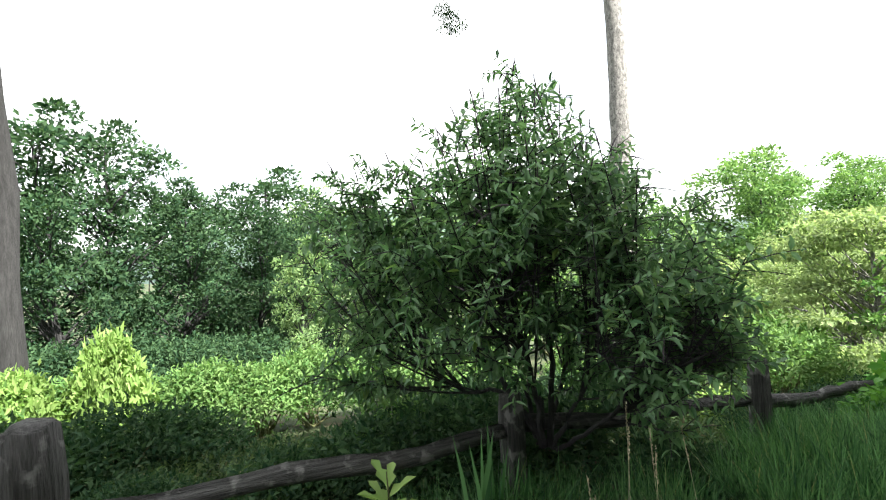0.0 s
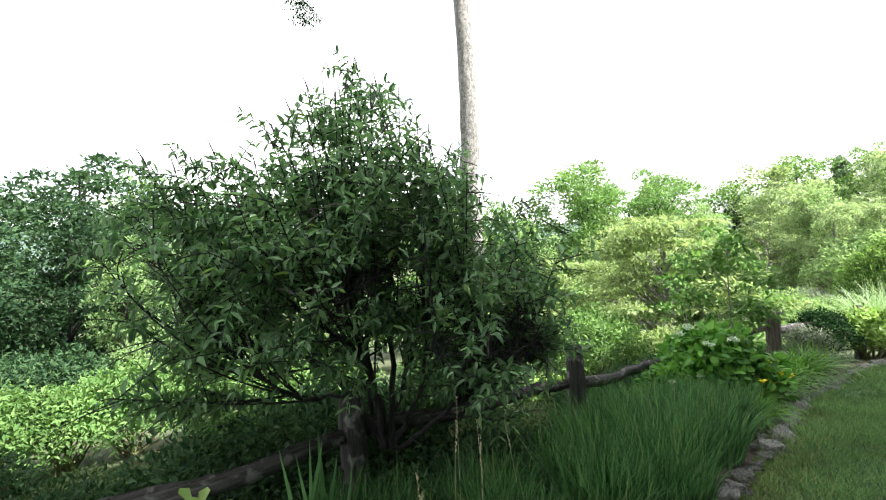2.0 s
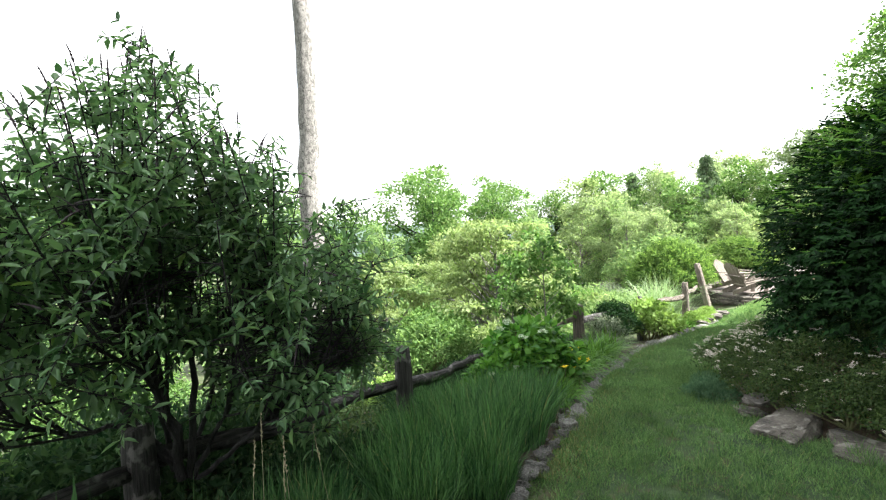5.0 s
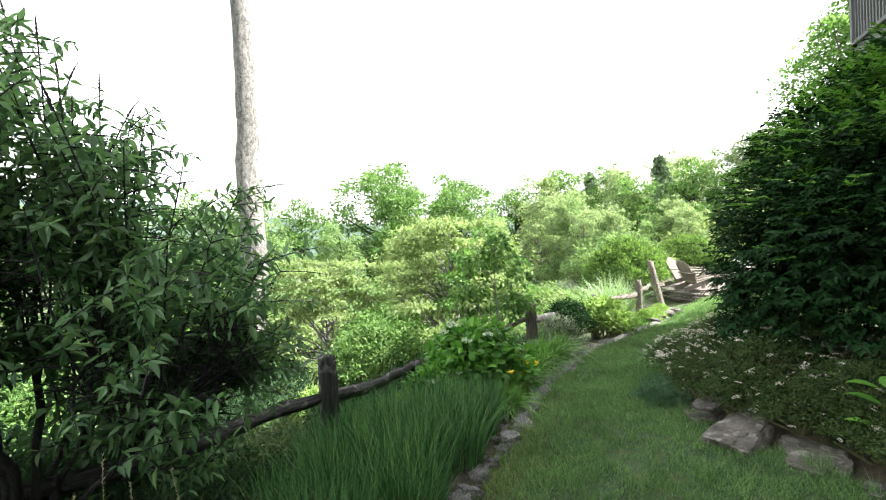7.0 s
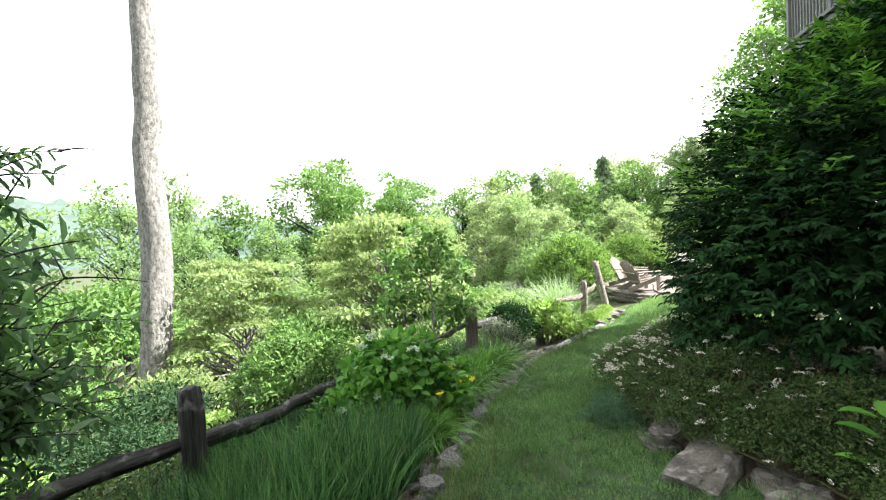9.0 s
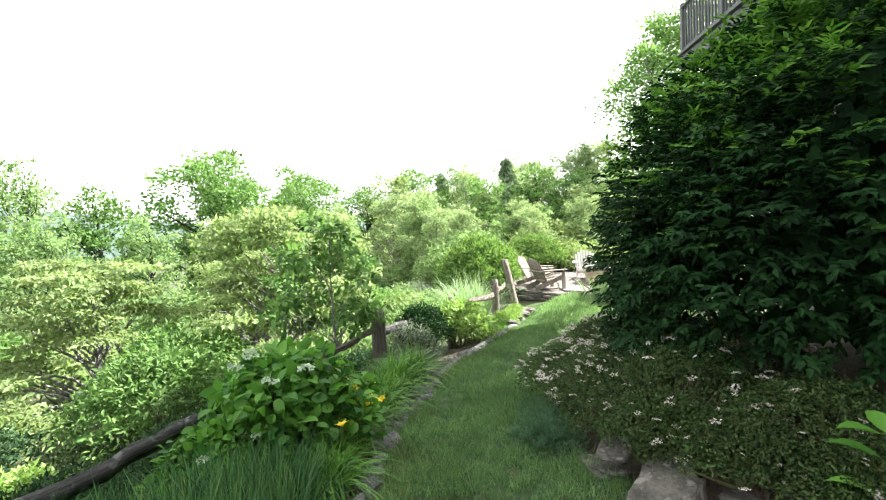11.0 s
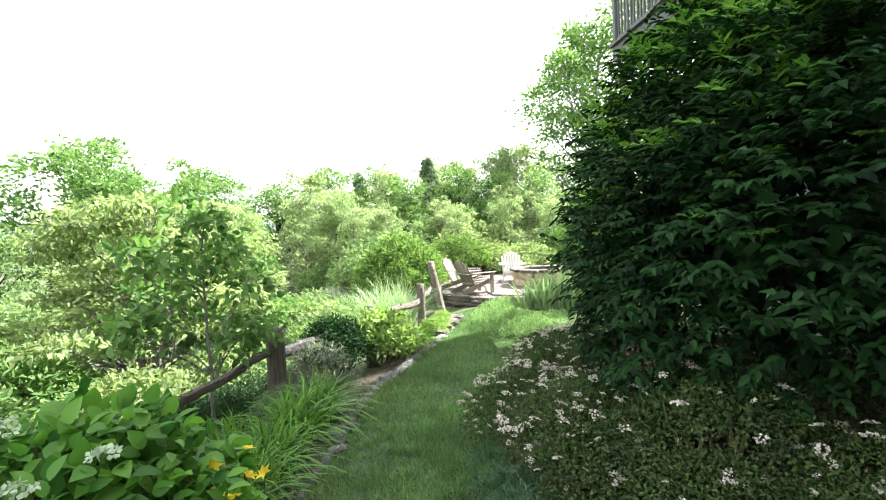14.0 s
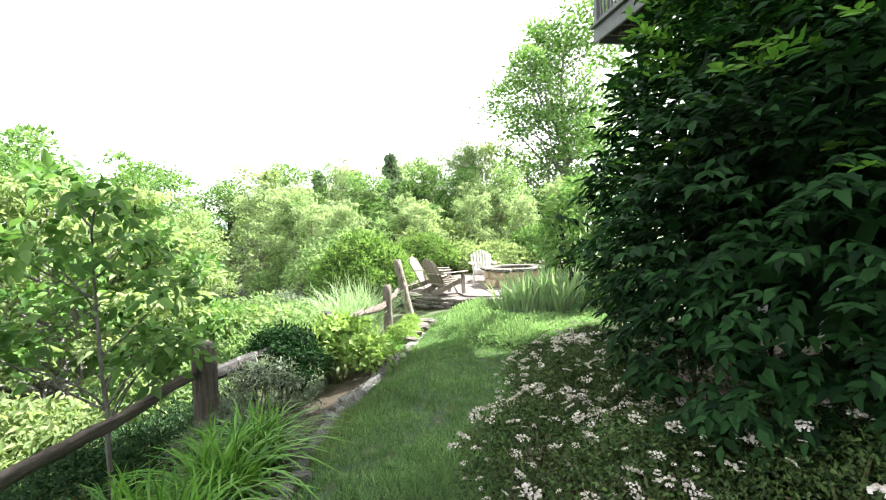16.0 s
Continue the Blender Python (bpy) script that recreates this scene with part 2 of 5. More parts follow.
def put(name, me, parent=None, label="", category="", group="", kind="", m=None):
    ob = new(name, me)
    if parent:
        ob.parent = parent
    if m is not None:
        ob.matrix_basis = m
    return tagged(ob, label, category, group, kind)


def part(name, bm, material, parent, label=""):
    me = bpy.data.meshes.new(name)
    bm.to_mesh(me)
    bm.free()
    me.materials.append(material)
    return put(name, me, parent, label)


def unit(a):
    return a / np.maximum(np.linalg.norm(a, axis=-1, keepdims=True), 1e-9)


LEAF = {   # corners (across, along, lift) in leaf widths and lengths, faces
    "lance": ([(0, 0, 0), (-.5, .4, .12), (0, 1, -.12), (.5, .4, .12)], [(0, 2, 1), (0, 3, 2)]),
    "broad": ([(0, 0, 0), (-.38, .22, .1), (-.46, .6, .1), (0, 1, -.14), (.46, .6, .1), (.38, .22, .1), (0, .55, 0)],
              [(0, 6, 1), (1, 6, 2), (2, 6, 3), (3, 6, 4), (4, 6, 5), (5, 6, 0)]),
    "lobed": ([(0, 0, 0), (-.5, .38, .08), (-.2, .52, .03), (-.34, .8, .02), (0, 1, -.12), (.34, .8, .02), (.2, .52, .03), (.5, .38, .08)],
              [(0, 2, 1), (2, 4, 3), (0, 4, 2), (0, 6, 4), (6, 5, 4), (0, 7, 6)]),
    "point": ([(0, 0, 0), (-.42, .33, .07), (-.27, .68, .03), (0, 1, -.14), (.27, .68, .03), (.42, .33, .07)], [(0, 2, 1), (0, 3, 2), (0, 4, 3), (0, 5, 4)]),
    "ovate": ([(0, 0, 0), (-.3, .14, .05), (-.47, .38, .09), (-.38, .66, .07), (-.16, .88, -.02), (0, 1, -.12), (.16, .88, -.02), (.38, .66, .07), (.47, .38, .09), (.3, .14, .05), (0, .4, .0), (0, .75, -.03)],
              [(0, 10, 1), (1, 10, 2), (2, 10, 3), (10, 11, 3), (3, 11, 4), (4, 11, 5), (5, 11, 6), (6, 11, 7), (7, 11, 10), (7, 10, 8), (8, 10, 9), (9, 10, 0)]),
    "flake": ([(0, 0, 0), (-.5, .5, .1), (0, 1, 0), (.5, .5, -.1)], [(0, 2, 1), (0, 3, 2)]),
}


def leaves(pos, along, normal, length, width, kind="lance"):
    """Leaves at pos, each running along, facing normal."""
    c, f = LEAF[kind]
    c, f = np.array(c, dtype=float), np.array(f)
    along = unit(along)
    side = unit(np.cross(along, normal))
    up = np.cross(side, along)
    length, width = np.broadcast_to(length, len(pos))[:, None, None], np.broadcast_to(width, len(pos))[:, None, None]
    v = pos[:, None] + side[:, None] * c[None, :, :1] * width + along[:, None] * c[None, :, 1:2] * length + up[:, None] * c[None, :, 2:] * length
    faces = (np.arange(len(pos))[:, None, None] * len(c) + f[None]).reshape(-1, 3)
    return v.reshape(-1, 3), faces


def joined(*pieces):
    vs, fs, k = [], [], 0
    for v, f in pieces:
        vs.append(v)
        fs.append(np.asarray(f) + k)
        k += len(v)
    return np.concatenate(vs), np.concatenate(fs)


def rand_dirs(n, r=None):
    return unit((r or rng).normal(size=(n, 3)))


def clump_leaves(clumps, n, length, width, kind, r, droop=0.3, hollow=0.55, flat=1.0, outward=0.9):
    """Leaves over the shells of many clumps (x, y, z, radius), denser outside; flat squashes the clumps."""
    clumps = np.asarray(clumps, dtype=float)
    wgt = clumps[:, 3] ** 2
    pick = r.choice(len(clumps), n, p=wgt / wgt.sum())
    d = rand_dirs(n, r)
    d[:, 2] = np.where(d[:, 2] < -0.35, -d[:, 2], d[:, 2])
    rad = clumps[pick, 3] * (hollow + (1 - hollow) * r.random(n) ** 0.6) * (1 + 0.16 * r.normal(size=n))
    pos = clumps[pick, :3] + d * rad[:, None] * np.array([1, 1, flat])
    nor = unit(d * outward + np.array([0, 0, 0.6]) + r.normal(size=(n, 3)) * 0.55)
    al = unit(d + r.normal(size=(n, 3)) * 0.8 + np.array([0, 0, -droop]))
    s = 0.7 + 0.6 * r.random(n)
    return leaves(pos, al, nor, length * s, width * s, kind)


def tube(path, radii, sides=6):
    """A round bar along a path, as corners and four-sided faces."""
    path = np.asarray(path, dtype=float)
    k = len(path)
    t = unit(np.gradient(path, axis=0))
    ref = np.where(np.abs(t[:, 2:]) > 0.9, np.array([[1.0, 0, 0]]), np.array([[0, 0, 1.0]]))
    a = unit(np.cross(t, ref))
    b = np.cross(t, a)
    th = np.linspace(0, 2 * np.pi, sides, endpoint=False)
    ring = a[:, None] * np.cos(th)[None, :, None] + b[:, None] * np.sin(th)[None, :, None]
    v = (path[:, None] + ring * np.broadcast_to(radii, k)[:, None, None]).reshape(-1, 3)
    i, j = np.meshgrid(np.arange(k - 1), np.arange(sides), indexing="ij")
    f = np.stack([i * sides + j, i * sides + (j + 1) % sides, (i + 1) * sides + (j + 1) % sides, (i + 1) * sides + j], -1).reshape(-1, 4)
    return v, f


def limb(a, b, r0, r1, r, sag=0.1, k=6, sides=6):
    a, b = np.asarray(a, float), np.asarray(b, float)
    s = np.linspace(0, 1, k)[:, None]
    bow = r.normal(size=3) * np.linalg.norm(b - a) * sag
    return tube(a + (b - a) * s + bow * np.sin(np.pi * s), r0 + (r1 - r0) * np.linspace(0, 1, k), sides)


def blades(pos, height, width, lean, r, seg=3, curl=1.0):
    """Grass blades standing at pos, bending over along lean (a horizontal vector)."""
    n = len(pos)
    s = np.linspace(0, 1, seg + 1)
    face = unit(np.cross(lean + r.normal(size=(n, 3)) * 0.02, np.array([0, 0, 1.0])) + r.normal(size=(n, 3)) * 0.4 * np.array([1, 1, 0]))
    h = np.broadcast_to(height, n)
    w = np.broadcast_to(width, n)
    mid = pos[:, None] + lean[:, None] * (s ** 2)[None, :, None] * h[:, None, None]
    mid[:, :, 2] += h[:, None] * (s - curl * 0.35 * s ** 3 * np.minimum(np.linalg.norm(lean, axis=1), 1.6)[:, None])
    taper = np.array([0.7, *([1.0] * (seg - 1))])[:seg] * np.linspace(1, 0.55, seg)
    left = mid[:, :seg] - face[:, None] * (w[:, None] * taper / 2)[:, :, None]
    right = mid[:, :seg] + face[:, None] * (w[:, None] * taper / 2)[:, :, None]
    v = np.concatenate([left, right, mid[:, seg:]], axis=1)
    m = 2 * seg + 1
    f = []
    for i in range(seg - 1):
        f += [(i, seg + i, seg + i + 1), (i, seg + i + 1, i + 1)]
    f.append((seg - 1, 2 * seg - 1, 2 * seg))
    faces = (np.arange(n)[:, None, None] * m + np.array(f)[None]).reshape(-1, 3)
    return v.reshape(-1, 3), faces


def flat_dirs(n, r, lo=0.2, hi=1.0):
    a = r.random(n) * 2 * np.pi
    k = lo + (hi - lo) * r.random(n)
    return np.stack([np.cos(a) * k, np.sin(a) * k, np.zeros(n)], 1)


# ---------------------------------------------------------------- the lie of the land
def lawn_z(x):
    return np.interp(x, [-12, -1, 4.6, 9, 11, 13.5, 30], [0.35, 0.1, -0.08, -0.36, -0.42, -0.52, -0.55])


def fence_y(x):
    return np.interp(x, [-14, -0.5, 1.97, 4.1, 6.6, 9.1, 10.9, 12.7, 15.2, 30], [1.2, 1.98, 2.72, 2.15, 1.85, 1.43, 0.5, -0.39, -0.72, -1.5])


LEFT_X, LEFT_Y = [-12, 0, 3.4, 5.7, 6.8, 8.2, 9.5, 10.5, 11.6, 13.2, 14.9], [0.6, 0.7, 0.72, 0.72, 0.66, 0.5, 0.1, -0.2, -0.62, -1.05, -1.2]
RIGHT_X, RIGHT_Y = [-12, 3.6, 4.77, 5.3, 5.8, 6.9, 7.6, 8.6, 9.6, 10.3, 11.2, 12.3, 13.7, 14.9], [-2.2, -1.9, -1.34, -0.88, -0.55, -0.48, -0.78, -1.1, -1.75, -2.1, -1.55, -1.4, -1.75, -2.7]


def lawn_left(x):
    return np.interp(x, LEFT_X, LEFT_Y)


def lawn_right(x):
    return np.interp(x, RIGHT_X, RIGHT_Y)


def land(x, y):
    """Height of the ground."""
    x, y = np.asarray(x, float), np.asarray(y, float)
    z = lawn_z(x)
    d = y - fence_y(x)
    fall = np.clip((d + 1.4) / 1.4, 0, 1)
    z = z - 0.26 * fall * np.clip((x + 0.5) / 2.5, 0, 1) - np.clip(d, 0, 30) * 0.16 - np.clip(d - 30, 0, 60) * 0.05
    z = z + 0.28 * np.clip((lawn_right(x) - 0.25 - y) / 0.8, 0, 1) * np.clip((10 - x) / 2, 0, 1)
    return z + 0.03 * np.sin(1.7 * x + 0.6 * y) * np.clip(d, 0, 1)


def ground_axis(lo, hi, fine_lo, fine_hi, step):
    mid = np.arange(fine_lo, fine_hi, step)
    a = fine_lo - np.geomspace(0.3, fine_lo - lo, 26)[::-1]
    b = fine_hi + np.geomspace(0.3, hi - fine_hi, 26)
    return np.concatenate([a, mid, b])


def sheet(name, xs, ys, zf, mat, **tags):
    X, Y = np.meshgrid(xs, ys, indexing="ij")
    v = np.stack([X, Y, zf(X, Y)], -1).reshape(-1, 3)
    nx, ny = len(xs), len(ys)
    i, j = np.meshgrid(np.arange(nx - 1), np.arange(ny - 1), indexing="ij")
    f = np.stack([i * ny + j, (i + 1) * ny + j, (i + 1) * ny + j + 1, i * ny + j + 1], -1).reshape(-1, 4)
    return put(name, mesh_of(name, v, f, mat, True), **tags)


sheet("ground", ground_axis(-900, 900, -8, 22, 0.2), ground_axis(-900, 900, -8, 14, 0.2), land, M["meadow"],
      label="leafy garden and woodland ground sloping away beyond the fence", category="ground", kind="structure")


def strip(name, xs, lo, hi, lift, mat, n=10, **tags):
    """A strip of ground between two edges, laid over the land."""
    s = np.linspace(0, 1, n)
    Y = lo(xs)[:, None] + (hi(xs) - lo(xs))[:, None] * s[None]
    X = np.repeat(xs[:, None], n, 1)
    Z = land(X, Y) + lift
    Z[:, 0] -= 0.05
    Z[:, -1] -= 0.05
    v = np.stack([X, Y, Z], -1).reshape(-1, 3)
    i, j = np.meshgrid(np.arange(len(xs) - 1), np.arange(n - 1), indexing="ij")
    f = np.stack([i * n + j, (i + 1) * n + j, (i + 1) * n + j + 1, i * n + j + 1], -1).reshape(-1, 4)
    return put(name, mesh_of(name, v, f, mat, True), **tags)


lawn_xs = np.arange(-10, 14.86, 0.1)
strip("lawn", lawn_xs, lawn_right, lawn_left, 0.02, M["lawn"], label="mown grass path winding between the beds", category="lawn", kind="structure")
strip("flower_bed", lawn_xs, lawn_left, lambda x: np.maximum(fence_y(x) - 0.1, lawn_left(x) + 0.15), 0.012, M["soil"],
      label="dark mulched flower bed along the fence", category="flower bed", kind="structure")
strip("shrub_bed", np.arange(-10, 10.2, 0.1), lambda x: lawn_right(x) - 3.6, lawn_right, 0.012, M["soil"],
      label="dark shaded soil bed under the shrubs", category="flower bed", kind="structure")


# ---------------------------------------------------------------- makers
def box(bm, cx, cy, cz, sx, sy, sz, m=None, bevel=0.0):
    """A bevelled board in a bmesh."""
    res = bmesh.ops.create_cube(bm, size=1.0, matrix=(m or Matrix()) @ Matrix.Translation((cx, cy, cz)) @ Matrix.Diagonal((sx, sy, sz, 1)))
    if bevel:
        es = {e for v in res["verts"] for e in v.link_edges}
        bmesh.ops.bevel(bm, geom=list(es), offset=bevel, segments=1, affect="EDGES", profile=0.5)


def board(name, parent, mat, c, s, m=None, bevel=0.006, label=""):
    bm = bmesh.new()
    box(bm, *c, *s, m, bevel)
    return part(name, bm, mat, parent, label)


def rock_mesh(name, seed, mat, size=(1, 1, 0.6), rough=0.22, sub=2, blunt=(0.36, 0.36, 0.36)):
    bm = bmesh.new()
    bmesh.ops.create_icosphere(bm, subdivisions=sub, radius=0.5)
    off = Vector((seed * 3.1, seed * 1.7, seed * 0.9))
    for v in bm.verts:
        d = noise.noise(v.co * 2.1 + off) * rough + noise.noise(v.co * 5.3 + off) * rough * 0.45 + noise.noise(Vector((v.co.x * 6, v.co.y * 6, v.co.z * 17)) + off) * rough * 0.3
        p = v.co.normalized() * (0.5 + d)
        p = Vector([math.copysign(min(abs(a), blunt[i] + 0.05 * math.sin(seed * 1.3 + i * 2) + 0.05 * noise.noise(v.co * 3 + off)), a) for i, a in enumerate(p)])
        v.co = Vector((p.x * size[0], p.y * size[1], p.z * size[2])) * 1.28
    me = bpy.data.meshes.new(name)
    bm.to_mesh(me)
    bm.free()
    me.materials.append(mat)
    return me


def root(name, x, y, z=None, label="", category="", group="", rz=0.0, s=1.0):
    ob = new(name)
    ob.empty_display_size = 0.2
    zz = float(land(x, y)) if z is None else z
    ob.matrix_basis = pose(x, y, zz, 0, 0, rz) @ Matrix.Scale(s, 4)
    return tagged(ob, label, category, group)


def trunk_and_limbs(h, r0, clumps, crown_base, r, lean=(0, 0), sides=8, limb_r=0.35, straight=0.6):
    k = 10
    s = np.linspace(0, 1, k)
    wob = np.cumsum(r.normal(size=(k, 2)) * 0.02 * h * (1 - straight), axis=0)
    path = np.stack([lean[0] * s * h + wob[:, 0], lean[1] * s * h + wob[:, 1], s * h], 1)
    path[0, :2] = 0
    path[0, 2] = -0.15
    rad = r0 * (1 - 0.8 * s)
    rad[0] *= 1.35
    pieces = [tube(path, rad, sides)]
    for c in clumps:
        z0 = min(max(crown_base * 0.8, c[2] - 0.9 * math.hypot(c[0], c[1])), h * 0.9)
        i = np.interp(z0, path[:, 2], np.arange(k))
        a = np.array([np.interp(i, np.arange(k), path[:, j]) for j in range(3)])
        rr = r0 * (1 - 0.8 * z0 / h) * limb_r * 1.6
        pieces.append(limb(a, c[:3], max(rr, 0.008), max(rr * 0.25, 0.004), r, 0.08, 6, 5))
    return pieces


def make_tree(name, seed, h, R, base, n, leaf, mat, bark, label, category="tree", r0=0.12, k=26, cr=(0.26, 0.42), flat=0.8, kind="flake",
              droop=0.3, ratio=0.6, lean=(0, 0), top=0.0, layered=False, group="", hollow=0.45, split=False):
    """A deciduous tree standing at the origin: trunk with limbs, and a crown of leaf clumps."""
    r = np.random.default_rng(seed)
    clumps = []
    lobes = max(5, k // 6)
    for i in range(k):
        if layered:
            u = (math.floor(8 * i / k) + 0.5 + 0.25 * r.normal()) / 8
            a, q = i * 2.4 + r.normal() * 0.4, R * (1.0 - 0.72 * u) * (0.3 + 0.7 * r.random() ** 0.5)
            c = R * (cr[0] + (cr[1] - cr[0]) * r.random())
            z = base + (h - base) * u
        else:
            j = i % lobes
            if i < lobes:                                   # main lobes, uneven in height and reach
                u = (j + 0.6) / lobes
                a, q = j * 2.4 + r.normal() * 0.5, R * math.sin(math.pi * (0.2 + 0.72 * u)) * (0.35 + 0.35 * r.random())
                c = R * (0.34 + 0.16 * r.random())
                z = base + (h - base) * u * 0.86
            else:                                           # sprays round each lobe
                b = clumps[j]
                d = unit(r.normal(size=3) + np.array([0, 0, 0.35]))
                q0 = np.array(b[:3]) + d * b[3] * (0.75 + 0.55 * r.random()) * np.array([1, 1, 1.15])
                a, q = math.atan2(q0[1], q0[0]), math.hypot(q0[0], q0[1])
                c = R * (cr[0] + (cr[1] - cr[0]) * r.random() ** 1.5) * 0.75
                z = max(q0[2], base * 0.5)
        z = min(z, h - c * flat * 0.9)
        clumps.append((math.cos(a) * q + lean[0] * z, math.sin(a) * q + lean[1] * z, z, c))
    ob = root(name, 0, 0, 0, label, category, group)
    wood_pieces = trunk_and_limbs(h * 0.9, r0, clumps, base, r, lean)
    if split:                                    # near trees: every limb a part
        put("trunk", mesh_of("trunk", *wood_pieces[0], bark, True), ob)
        for w in wood_pieces[1:]:
            put("limb", mesh_of("limb", *w, bark, True), ob)
    else:
        put("trunk", mesh_of("trunk", *joined(*wood_pieces), bark, True), ob)
    v, f = clump_leaves(clumps, n, leaf, leaf * ratio, kind, r, droop, hollow, flat)
    put("crown", mesh_of("crown", v, f, mat), ob)
    return ob


def make_conifer(name, seed, h, R, n, mat, label, weeping=0.5, group=""):
    r = np.random.default_rng(seed)
    ob = root(name, 0, 0, 0, label, "conifer", group)
    pieces = [tube(np.array([[0, 0, -0.1], [0.03, 0, h * 0.5], [0, 0.02, h]]), [h * 0.02, h * 0.012, 0.01], 7)]
    pos, al = [], []
    per = n // 90
    for i in range(90):
        u = (i / 90) ** 0.9
        z = h * (0.1 + 0.88 * u)
        L = R * (1 - u) ** 0.8 * (0.75 + 0.4 * r.random()) + 0.12
        a = i * 2.4 + r.normal() * 0.2
        e = np.array([math.cos(a) * L, math.sin(a) * L, z - weeping * L * 0.6])
        pieces.append(limb((0, 0, z), e, 0.025, 0.006, r, 0.05, 4, 4))
        s = r.random(per) ** 0.7
        p = np.array([0, 0, z]) + (e - np.array([0, 0, z])) * s[:, None] + r.normal(size=(per, 3)) * 0.06 * h / 8
        p[:, 2] -= weeping * 0.3 * r.random(per)
        pos.append(p)
        al.append(np.tile(unit(e - np.array([0, 0, z])), (per, 1)) + r.normal(size=(per, 3)) * 0.5 + np.array([0, 0, -weeping]))
    v, f = joined(*pieces)
    put("trunk", mesh_of("trunk", v, f, M["greybark"], True), ob)
    pos, al = np.concatenate(pos), np.concatenate(al)
    v, f = leaves(pos, al, unit(r.normal(size=pos.shape) + np.array([0, 0, 0.8])), 0.026 * h * (0.7 + 0.6 * r.random(len(pos))), 0.009 * h, "flake")
    put("crown", mesh_of("crown", v, f, mat), ob)
    return ob


def make_shrub(name, seed, R, h, n, leaf, mat, label, category="shrub", k=14, ratio=0.45, kind="lance", droop=0.2, flat=0.8, stems=10, stem_mat=None,
               group="", cr=(0.3, 0.5), low=0.25, hollow=0.5, sx=1.0, split=False):
    """A mounded shrub standing at the origin: stems and foliage."""
    r = np.random.default_rng(seed)
    clumps = []
    for i in range(k):
        a = i * 2.4
        q = R * math.sqrt((i + 0.3) / k) * 0.8
        c = R * (cr[0] + (cr[1] - cr[0]) * r.random())
        z = max(h * (1 - 0.75 * (q / R) ** 2) - c * flat * (0.9 + 0.3 * r.random()), h * low)
        clumps.append((math.cos(a) * q * sx, math.sin(a) * q, z, c))
    ob = root(name, 0, 0, 0, label, category, group)
    pieces = []
    for i in range(stems):
        c = clumps[(i * 3 + 1) % k]
        pieces.append(limb(r.normal(size=3) * R * 0.08 * np.array([1, 1, 0]), np.array(c[:3]) + r.normal(size=3) * c[3] * 0.4, 0.012 + 0.01 * R, 0.004, r, 0.06, 5, 5))
    if split:
        for w in pieces:
            put("stem", mesh_of("stem", *w, stem_mat or M["stem"], True), ob)
    v, f = joined(*pieces)
    if not split:
        put("stem_framework", mesh_of("stem_framework", v, f, stem_mat or M["stem"], True), ob)
    v, f = clump_leaves(clumps, n, leaf, leaf * ratio, kind, r, droop, hollow, flat)
    v[:, 2] = np.maximum(v[:, 2], 0.004)
    put("foliage", mesh_of("foliage", v, f, mat), ob)
    return ob


def stand(ob, x, y, s=1.0, rz=0.0, first=False, z=None, sz=None, sink=0.03):
    """Places a thing, or a copy of it, on the ground."""
    zz = (float(land(x, y)) if z is None else z) - sink
    m = pose(x, y, zz, 0, 0, rz) @ Matrix.Diagonal((s, s, sz or s, 1))
    if first:
        ob.matrix_basis = m
        return ob
    k = copy_thing(ob, Matrix())
    k.matrix_basis = m
    return k


# ---------------------------------------------------------------- house and deck, behind the hedge
house = root("house", 0, 0, 0, "grey sided house with a raised timber deck", "house")
WX1, WY0, WY1 = 12.25, -5.9, -14.0


def house_block(x0, x1, eave):
    for c, s in (((x0 / 2 + x1 / 2, WY0 - 0.12, eave / 2 - 0.4), (x1 - x0, 0.24, eave + 0.8)), ((x0 / 2 + x1 / 2, WY1 + 0.12, eave / 2 - 0.4), (x1 - x0, 0.24, eave + 0.8)),
                 ((x1 - 0.12, (WY0 + WY1) / 2, eave / 2 - 0.4), (0.24, WY0 - WY1 - 0.49, eave + 0.8)), ((x0 + 0.12, (WY0 + WY1) / 2, eave / 2 - 0.4), (0.24, WY0 - WY1 - 0.49, eave + 0.8))):
        board("wall", house, M["siding"], c, s, bevel=0)
    for i in range(int(eave / 0.2)):      # lap siding on the garden side
        board("siding_board", house, M["siding"], (x0 / 2 + x1 / 2, WY0 + 0.012, 0.1 + i * 0.2), (x1 - x0 - 0.02, 0.03, 0.185), bevel=0.004)
    bm = bmesh.new()
    yc, ridge = (WY0 + WY1) / 2, eave + 2.2
    vs = [bm.verts.new(p) for p in ((x0 - 0.1, WY0 + 0.5, eave - 0.1), (x1 + 0.1, WY0 + 0.5, eave - 0.1), (x1 + 0.1, yc, ridge), (x0 - 0.1, yc, ridge),
                                    (x0 - 0.1, WY1 - 0.5, eave - 0.1), (x1 + 0.1, WY1 - 0.5, eave - 0.1))]
    for q in ((0, 1, 2, 3), (3, 2, 5, 4), (0, 4, 5, 1), (0, 3, 4), (1, 5, 2)):
        bm.faces.new([vs[i] for i in q])
    part("roof", bm, M["roof"], house)


# Unseen heights and step between the blocks are set to shape the garden's shade.
house_block(-14.0, 8.4, 14.6)
house_block(8.41, WX1, 10.4)
